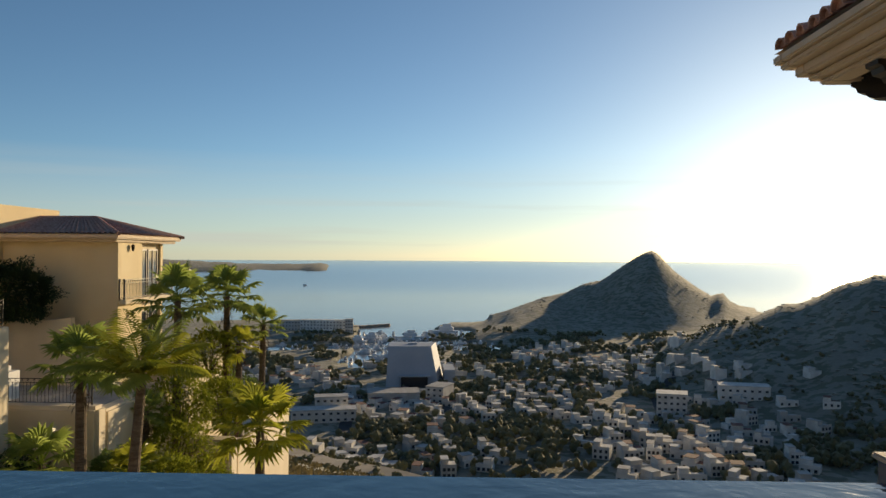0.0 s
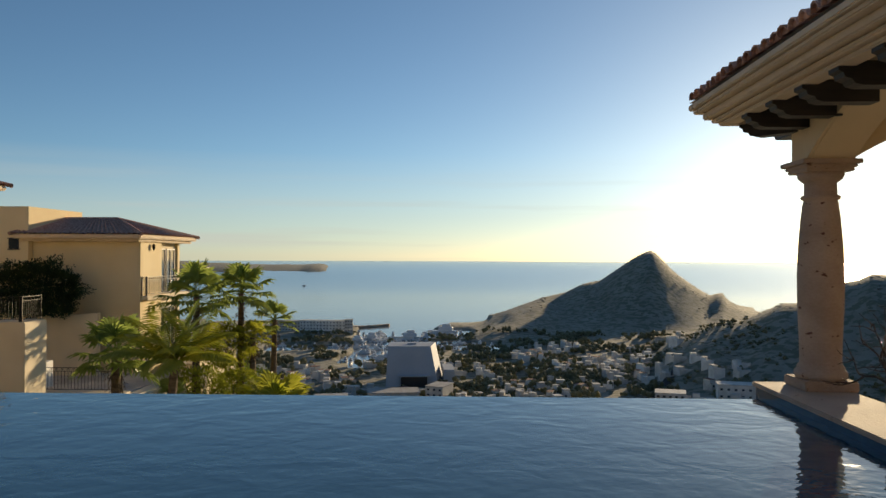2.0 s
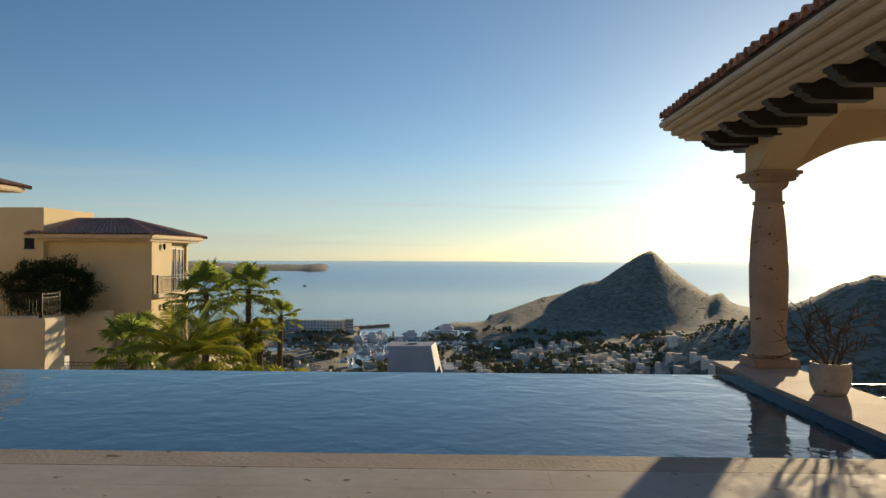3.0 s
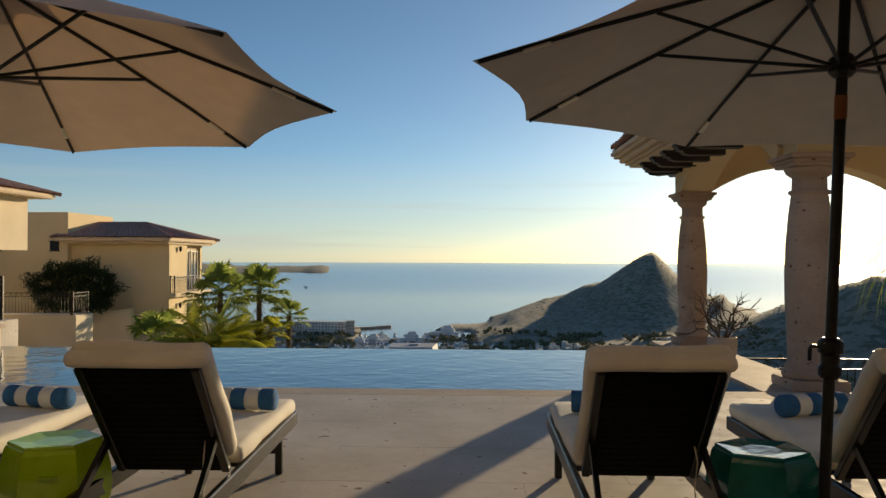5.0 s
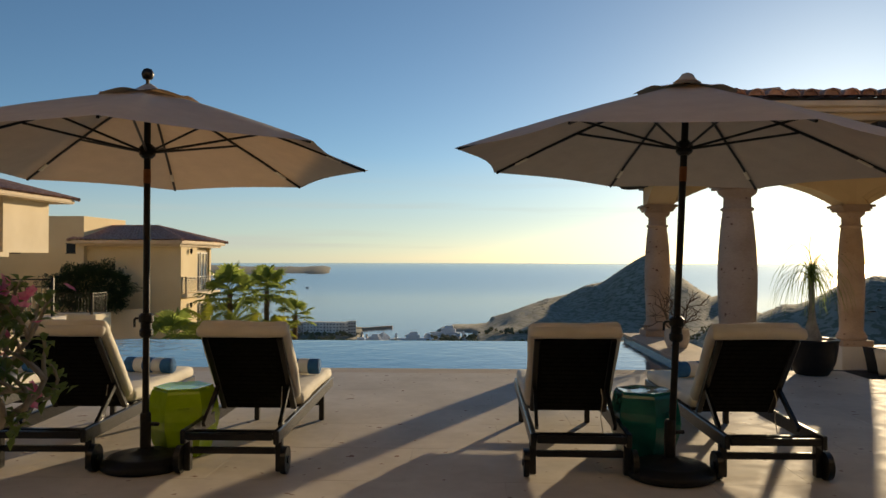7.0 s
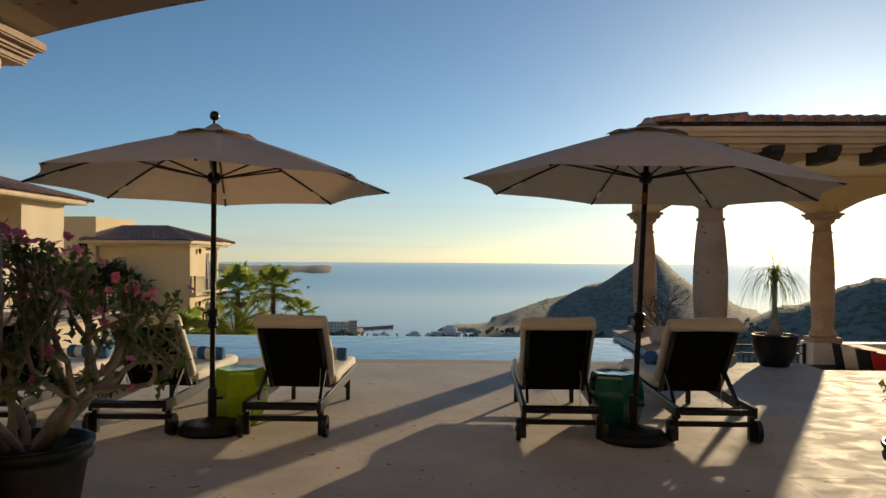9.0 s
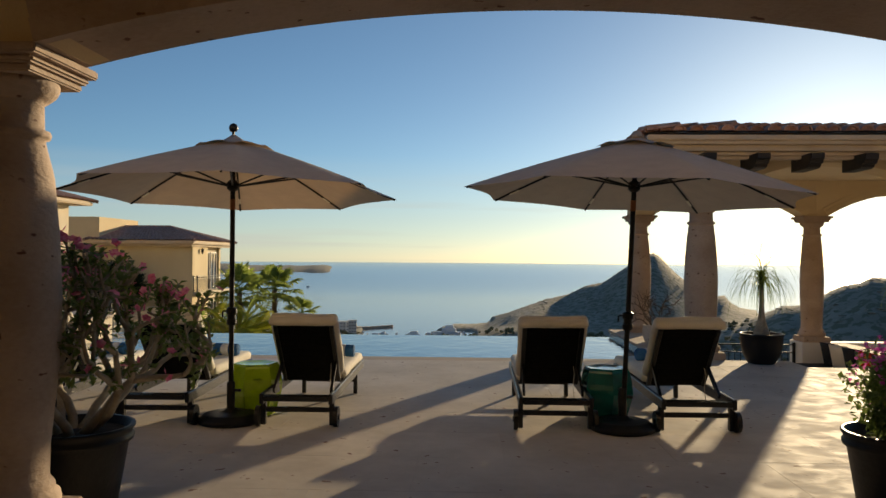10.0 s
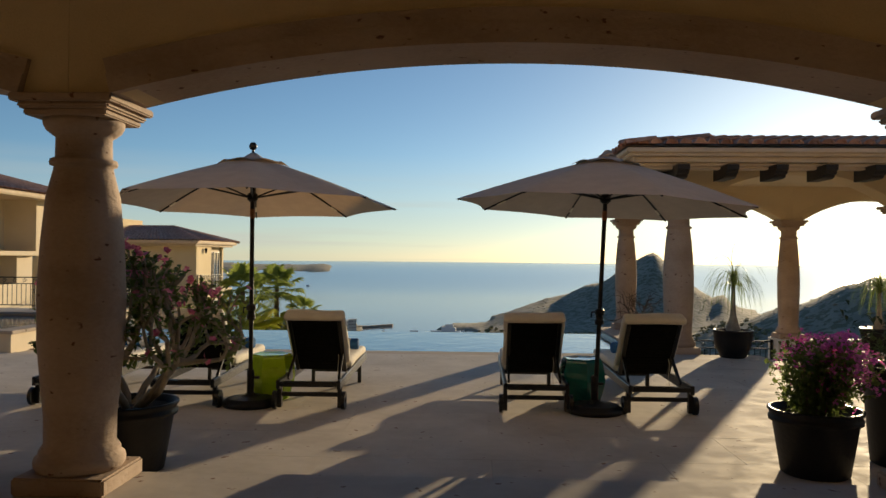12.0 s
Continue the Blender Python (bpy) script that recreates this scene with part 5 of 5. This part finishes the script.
DIRT_ROAD = material("pale_dirt_road", (0.26, 0.22, 0.17), (0.34, 0.29, 0.23), 0.1, 0.95, 0.3, 2.0)
# Foliage colour and sheen lightened to stand in for haze
TOWN_TREE = haze_sheen(thin("dry_town_foliage", (0.17, 0.175, 0.085), (0.30, 0.28, 0.15), 0.5, 0.06, 0.9), 0.5, (1.0, 0.95, 0.8))
DRY_GRASS = thin("dry_grass", (0.16, 0.13, 0.06), (0.28, 0.22, 0.10), 0.2, 0.3, 0.9)
HALL_GREY = material("grey_hall_cladding", (0.42, 0.44, 0.47), (0.48, 0.50, 0.53), 0.05, 0.7, 0.2, 0.6)
BOAT_WHITE = material("white_boat_paint", (0.70, 0.70, 0.70), (0.80, 0.80, 0.80), 1, 0.35, 0)


def spot(u, d):
    """A place on the land at a bearing and distance."""
    c = d / math.sqrt(1 + u * u)
    return u * c, c


def house_parts(k, rn):
    """Meshes of one house type: stacked flat-roofed volumes, roof slabs and a window."""
    w, dp, h = rn.uniform(7, 14), rn.uniform(6, 11), rn.choice((3.0, 3.2, 3.0, 3.4, 6.0))
    wall = box(-w / 2, -dp / 2, -6, w / 2, dp / 2, h)
    roofb = box(-w / 2 + 0.3, -dp / 2 + 0.3, h + 0.004, w / 2 - 0.3, dp / 2 - 0.3, h + 0.12)
    s = rn.uniform(0.35, 0.7)
    ox = rn.choice((-1, 1)) * w * (0.5 - s / 2)
    box(ox - w * s / 2 + 0.2, -dp / 2 + 2.2, h, ox + w * s / 2 - 0.2, dp / 2 - 0.2, h + 2.8, 0, wall)
    box(ox - w * s / 2, -dp / 2 + 2.0, h + 2.804, ox + w * s / 2, dp / 2, h + 3.0, 0, roofb)
    box(-w / 2, -dp / 2, h, w / 2, -dp / 2 + 0.25, h + 0.9, 0, wall)
    out = []
    for bm, mat, nm in ((wall, TOWN_WALL, "wall"), (roofb, TOWN_TILE if k % 4 == 3 else TOWN_ROOF, "roof")):
        me = bpy.data.meshes.new(nm)
        bm.to_mesh(me)
        bm.free()
        me.materials.append(mat)
        out.append(me)
    wins = [(-w / 2 + 1.6 + i * (w - 3.2) / 2, -dp / 2 - 0.05, 1.4 + f * 3.0) for f in range(int(h // 3)) for i in range(3)]
    return out, wins


rn = random.Random(77)
kinds = [house_parts(k, rn) for k in range(10)]
bm = box(-0.7, -0.08, -0.8, 0.7, 0.12, 0.8)
WIN_ME = bpy.data.meshes.new("window")
bm.to_mesh(WIN_ME)
bm.free()
WIN_ME.materials.append(DARK_PANE)
placed, made = [], 0
KEEP = [(-0.06, 670, 55), (-0.20, 520, 40), (-0.105, 470, 30)]
for tries in range(9000):
    if made >= 290:
        break
    u = rn.uniform(-0.30, 0.55)
    d = 385 + 560 * rn.random() ** 1.35
    x, y = spot(u, d)
    z = land_height(x, y)
    slope = abs(land_height(x, y + 9) - z) + abs(land_height(x + 9, y) - z)
    if z < SEA + 0.5 or (d > 770 and -0.28 < u < 0.06) or slope > 8 or (z > SEA + 24) or u > 0.46 or (u > 0.36 and rn.random() < 0.7):
        continue
    if z > SEA + 8 and rn.random() < 0.55:
        continue
    if any((x - a) ** 2 + (y - b) ** 2 < 12.5 ** 2 for a, b in placed) or noise.noise(Vector((x * 0.012, y * 0.012, 1))) < -0.10:
        continue
    if any((x - spot(a, b)[0]) ** 2 + (y - spot(a, b)[1]) ** 2 < c * c for a, b, c in KEEP):
        continue
    placed.append((x, y))
    (walls, roofm), wins = kinds[made % 10]
    t = thing("town_house", ("pale flat-roofed house in the coastal town", "pale house with red tiled roof in the town")[made % 4 == 3], "house", pose(x, y, z, 0, 0, rn.uniform(-35, 35)), "houses of the town")
    for me in (walls, roofm):
        o = new(me.name.split(".")[0], me)
        o.parent = t
    if d < 640:
        for p in wins[:6]:
            o = new("window", WIN_ME)
            o.parent, o.matrix_basis = t, Matrix.Translation(p)
    made += 1


def block(name, label, u, d, w, dp, h, rz, mat, floors=0, bays=0):
    x, y = spot(u, d)
    z = max(land_height(x, y), SEA)
    t = thing(name, label, "building", pose(x, y, z, 0, 0, rz), "large town buildings")
    part("wall", box(-w / 2, -dp / 2, -8, w / 2, dp / 2, h), mat, t)
    part("roof", box(-w / 2 - 0.4, -dp / 2 - 0.4, h + 0.004, w / 2 + 0.4, dp / 2 + 0.4, h + 0.6), TOWN_ROOF, t)
    for f in range(floors):
        for i in range(bays):
            o = new("window", WIN_ME)
            o.parent = t
            o.matrix_basis = Matrix.Translation((-w / 2 + (i + 0.5) * w / bays, -dp / 2 - 0.05, 2 + f * h / floors)) @ Matrix.Diagonal((1.3, 1, 0.9, 1))
    return t


block("hotel", "long pale hotel block at the harbour", -0.185, 1120, 66, 16, 17, -4, TOWN_WALL, 4, 14)
block("hotel", "long pale hotel block at the harbour", -0.235, 1150, 44, 16, 14, 6, TOWN_WALL, 3, 10)
block("hotel", "square hotel tower at the harbour", -0.153, 1080, 11, 12, 21, 10, TOWN_WALL, 5, 3)
block("apartment_block", "white two-storey apartment block in the town", -0.185, 520, 42, 14, 8, 12, TOWN_WALL, 2, 9)
block("apartment_block", "white stepped apartment block in the town", -0.175, 540, 22, 12, 13, 12, TOWN_WALL, 3, 5)
block("apartment_block", "white apartment block beside the street", -0.035, 590, 14, 22, 12, -20, TOWN_WALL, 3, 3)
block("warehouse", "low pale warehouse in the town", -0.095, 585, 38, 22, 8, 8, TOWN_WALL, 1, 6)
block("apartment_block", "pale apartment block at the hill's foot", 0.26, 560, 20, 16, 16, -15, TOWN_WALL, 4, 5)
block("apartment_block", "wide pale building at the hill's foot", 0.35, 600, 34, 16, 10, -12, TOWN_WALL, 2, 7)

# the great hall: a wedge with a raking front
x, y = spot(-0.068, 668)
hall = thing("event_hall", "large grey hall with a raking front and plain walls", "hall", pose(x, y, SEA + 2, 0, 0, 4))
bm = bmesh.new()
lo = [(-24, -20), (21, -20), (27, 24), (-24, 24)]
hi = [(-22, -9), (14, -9), (19, 24), (-22, 24)]
a = [bm.verts.new((p[0], p[1], -4)) for p in lo]
b = [bm.verts.new((p[0], p[1], 33)) for p in hi]
for i in range(4):
    bm.faces.new((a[i], a[(i + 1) % 4], b[(i + 1) % 4], b[i]))
bm.faces.new(b), bm.faces.new(a[::-1])
part("body", bm, HALL_GREY, hall)
part("side_wing", box(25, -16, -4, 34, 20, 14), HALL_GREY, hall)
part("roof_vent", box(-6, 4, 33, 2, 8, 34.2), HALL_GREY, hall)
part("entrance", box(-11, -21.5, -3, 11, -17, 9), DARK_PANE, hall, "dark glazed entrance")
part("canopy", box(-13, -24, 9.2, 13, -17, 10), HALL_GREY, hall)


def road(name, label, pts, w, mat, lift):
    bm, prev = bmesh.new(), None
    for (u0, d0), (u1, d1) in zip(pts, pts[1:]):
        for i in range(12):
            f = i / 12
            x, y = spot(u0 + (u1 - u0) * f, d0 + (d1 - d0) * f)
            x2, y2 = spot(u0 + (u1 - u0) * (f + 0.02), d0 + (d1 - d0) * (f + 0.02))
            s = Vector((y2 - y, x - x2, 0)).normalized() * w / 2
            z = max(land_height(x + s.x, y + s.y), land_height(x - s.x, y - s.y), land_height(x, y)) + lift
            cur = (bm.verts.new((x + s.x, y + s.y, z)), bm.verts.new((x - s.x, y - s.y, z)))
            if prev:
                bm.faces.new((prev[0], prev[1], cur[1], cur[0]))
            prev = cur
    bmesh.ops.recalc_face_normals(bm, faces=bm.faces[:])
    for f in bm.faces:
        if f.normal.z < 0:
            f.normal_flip()
    return tagged(part(name, bm, mat), label, "road", kind="structure")


road("road", "asphalt street through the town", [(0.05, 420), (0.0, 500), (-0.045, 590), (-0.055, 620)], 9, ROAD, 0.5)
road("road", "asphalt street through the town", [(-0.16, 470), (-0.15, 560), (-0.12, 640)], 8, ROAD, 0.5)
road("road", "asphalt street along the hill's foot", [(0.30, 430), (0.255, 520), (0.24, 620), (0.27, 700)], 8, ROAD, 0.5)
road("road", "pale dirt road down the dry hillside", [(-0.24, 330), (-0.18, 270), (-0.12, 240), (-0.06, 225), (0.0, 200)], 9, DIRT_ROAD, 0.6)

# harbour: breakwater, piers and boats
bm = bmesh.new()
for k in range(160):
    f = k / 160
    x, y = spot(-0.15 + 0.048 * f, 1200 + 40 * f)
    box(x - rn.uniform(1, 3), y - rn.uniform(1, 4), SEA - 3, x + rn.uniform(1, 3), y + rn.uniform(1, 4), SEA + rn.uniform(1.5, 3.5), 0, bm)
tagged(part("breakwater", bm, STONE), "rubble stone breakwater at the harbour mouth", "breakwater", kind="stuff")


def boat(x, y, s, rz):
    t = thing("boat", "white motor yacht moored in the harbour", "boat", pose(x, y, SEA + 0.1, 0, 0, rz) @ Matrix.Diagonal((s, s, s, 1)), "boats in the harbour")
    bm = bmesh.new()
    deck = [(-1.6, -6), (1.6, -6), (1.7, 1), (0.9, 5), (0, 7), (-0.9, 5), (-1.7, 1)]
    keel = [bm.verts.new((p[0] * 0.7, p[1] * 0.92, -0.8)) for p in deck]
    top = [bm.verts.new((p[0], p[1], 1.3)) for p in deck]
    for i in range(7):
        bm.faces.new((keel[i], keel[(i + 1) % 7], top[(i + 1) % 7], top[i]))
    bm.faces.new(top), bm.faces.new(keel[::-1])
    part("hull", bm, BOAT_WHITE, t)
    part("cabin", box(-1.2, -4, 1.3, 1.2, 2.2, 2.9, 0.3), BOAT_WHITE, t)
    part("windscreen", box(-1.1, 2.1, 1.9, 1.1, 2.25, 2.7), DARK_PANE, t)
    part("bridge", box(-0.9, -3, 2.9, 0.9, 0.6, 4.1, 0.2), BOAT_WHITE, t)
    return t


bx, by = spot(-0.125, 1030)
first_boat = boat(bx, by, 2.6, 70)
for u, d, s, rz in ((-0.143, 1000, 2.2, 80), (-0.076, 1040, 3.0, 95), (-0.055, 1040, 2.6, 20), (-0.03, 1120, 3.4, 85), (-0.212, 2700, 3.0, 60)):
    x, y = spot(u, d)
    copy_thing(first_boat, pose(x, y, SEA + 0.1, 0, 0, rz) @ Matrix.Diagonal((s / 2.6, s / 2.6, s / 2.6, 1)))
count = 0
for k in range(900):
    u, d = rn.uniform(-0.26, 0.10), rn.uniform(800, 1130)
    x, y = spot(u, d)
    if land_height(x, y) < SEA and count < 170:
        s = rn.uniform(0.6, 1.3) / 2.6
        copy_thing(first_boat, pose(x, y, SEA + 0.1, 0, 0, rn.choice((10, 100, 190)) + rn.uniform(-8, 8)) @ Matrix.Diagonal((s, s, s, 1)))
        count += 1

# trees of the town and scrub on the hills
verts, faces = [], []
ico = bmesh.new()
bmesh.ops.create_icosphere(ico, subdivisions=1, radius=1)
base_v, base_f = [v.co.copy() for v in ico.verts], [[v.index for v in f.verts] for f in ico.faces]
ico.free()


def clump(x, y, z, r, hgt):
    n = len(verts)
    q = rn.uniform(0, 6)
    for v in base_v:
        f = 0.7 + 0.55 * rn.random()
        verts.append((x + v.x * r * f, y + v.y * r * f, z + v.z * hgt * f))
    for f in base_f:
        faces.append([i + n for i in f])


n_trees = 0
for k in range(9000):
    u = rn.uniform(-0.34, 0.62)
    d = 150 + 950 * rn.random() ** 0.8
    x, y = spot(u, d)
    z = land_height(x, y)
    if z < SEA + 0.5 or any(abs(x - a) < 8 and abs(y - b) < 8 for a, b in placed):
        continue
    if noise.noise(Vector((x * 0.018, y * 0.018, 9))) + rn.uniform(-0.25, 0.25) < (0.08 if z < SEA + 8 else 0.14):
        continue
    if any((x - spot(a, b)[0]) ** 2 + (y - spot(a, b)[1]) ** 2 < c * c for a, b, c in KEEP[:2]):
        continue
    if z > SEA + 48 and d > 500:
        continue
    r = rn.uniform(1.8, 4.2) if z < SEA + 8 else rn.uniform(0.8, 2.0)
    for j in range(3):
        clump(x + rn.gauss(0, r * 0.7), y + rn.gauss(0, r * 0.7), z + r * rn.uniform(0.6, 1.5), r * rn.uniform(0.5, 0.9), r * rn.uniform(0.5, 0.9))
    n_trees += 1
town_verts, town_faces = verts, faces
verts, faces = [], []
for k in range(2600):                                   # brush on the far hills
    u, d = rn.uniform(0.0, 0.62), rn.uniform(560, 1750)
    x, y = spot(u, d)
    z = land_height(x, y)
    if z < SEA + 14:
        continue
    r = rn.uniform(0.8, 2.2)
    clump(x, y, z - 0.05 * r, r * 1.6, r * 0.32)
# Toned close to the land, with the haze sheen on top
SCRUB = haze_sheen(material("dry_scrub", (0.25, 0.23, 0.18), (0.36, 0.33, 0.26), 0.05, 0.95, 0.3, 0.8), 0.12, (1.0, 0.93, 0.82))
me = bpy.data.meshes.new("scrub")
me.from_pydata(verts, [], faces)
me.materials.append(SCRUB)
tagged(new("scrub", me), "low dry scrub covering the coastal hills", "scrub", kind="stuff")
verts, faces = town_verts, town_faces
for u0, d0, su, sd, num in ((-0.10, 470, 0.035, 22, 70), (0.02, 620, 0.03, 35, 110), (0.13, 690, 0.03, 30, 90), (-0.02, 420, 0.06, 18, 60), (0.06, 520, 0.02, 20, 40)):
    for k in range(num):
        x, y = spot(u0 + rn.gauss(0, su), d0 + rn.gauss(0, sd))
        z = land_height(x, y)
        r = rn.uniform(2, 4)
        for j in range(3):
            clump(x + rn.gauss(0, r * 0.7), y + rn.gauss(0, r * 0.7), z + r * rn.uniform(0.6, 1.6), r * rn.uniform(0.5, 0.9), r * rn.uniform(0.5, 0.9))
me = bpy.data.meshes.new("woods")
me.from_pydata(verts, [], faces)
me.materials.append(TOWN_TREE)
tagged(new("woods", me), "trees and scrub of the town and hills, paled for haze", "trees", kind="stuff")
# dry grass on the near slope
bm = bmesh.new()
for k in range(9000):
    x, y = spot(rn.uniform(-0.32, 0.05), rn.uniform(45, 330))
    z = land_height(x, y)
    leaf_faces(bm, Vector((x, y, z - 0.1)), rand_dir(rn, 2.0), rn.uniform(0.5, 1.6), rn.uniform(0.3, 0.9))
tagged(part("dry_grass", bm, DRY_GRASS), "dry yellow grass tufts on the slope", "grass", kind="stuff")

# ---- paving slabs of the terrace ----
def slab_mesh(w, d):
    bm = box(0.0006, 0.0006, -0.03, w - 0.0006, d - 0.0006, 0.0, 0.0008)
    me = bpy.data.meshes.new("paving_slab")
    bm.to_mesh(me)
    bm.free()
    me.materials.append(PAVING)
    return me


rnd = random.Random(9)
SW, SD = 1.20, 0.80
wide = slab_mesh(SW, SD)
near = rest = 0
far_bm = bmesh.new()
row = 0
y = -4.6
while y < 2.16:
    d = min(SD, POOL_Y0 - 0.35 - y) if y + SD > POOL_Y0 - 0.36 else SD
    x = -9.2 - (row % 2) * SW / 2
    while x < 12.5:
        top = rnd.uniform(-0.0004, 0.0004)
        limit = 1.9 if x + SW > 4.62 else POOL_Y0 - 0.35
        if y < limit - 0.02 and not (x < -5.9 and y > 1.1):
            if -5.4 < x < 5.8 and near < 300 and y + SD <= limit + 0.01:
                o = new("paving_slab", wide)
                o.parent, o.matrix_basis = floor, Matrix.Translation((x, y, top))
                near += 1
            else:
                box(x + 0.0006, y + 0.0006, -0.03, x + SW - 0.0006, min(y + SD, limit) - 0.0006, top, 0, far_bm)
        x += SW
    y += SD
    row += 1
tagged(part("paving", far_bm, PAVING, floor), kind="stuff")
part("paving_strip", box(POOL_X1 + 0.0, 1.905, -0.03, 4.6, 2.528, 0.001, 0.003), PAVING, floor)
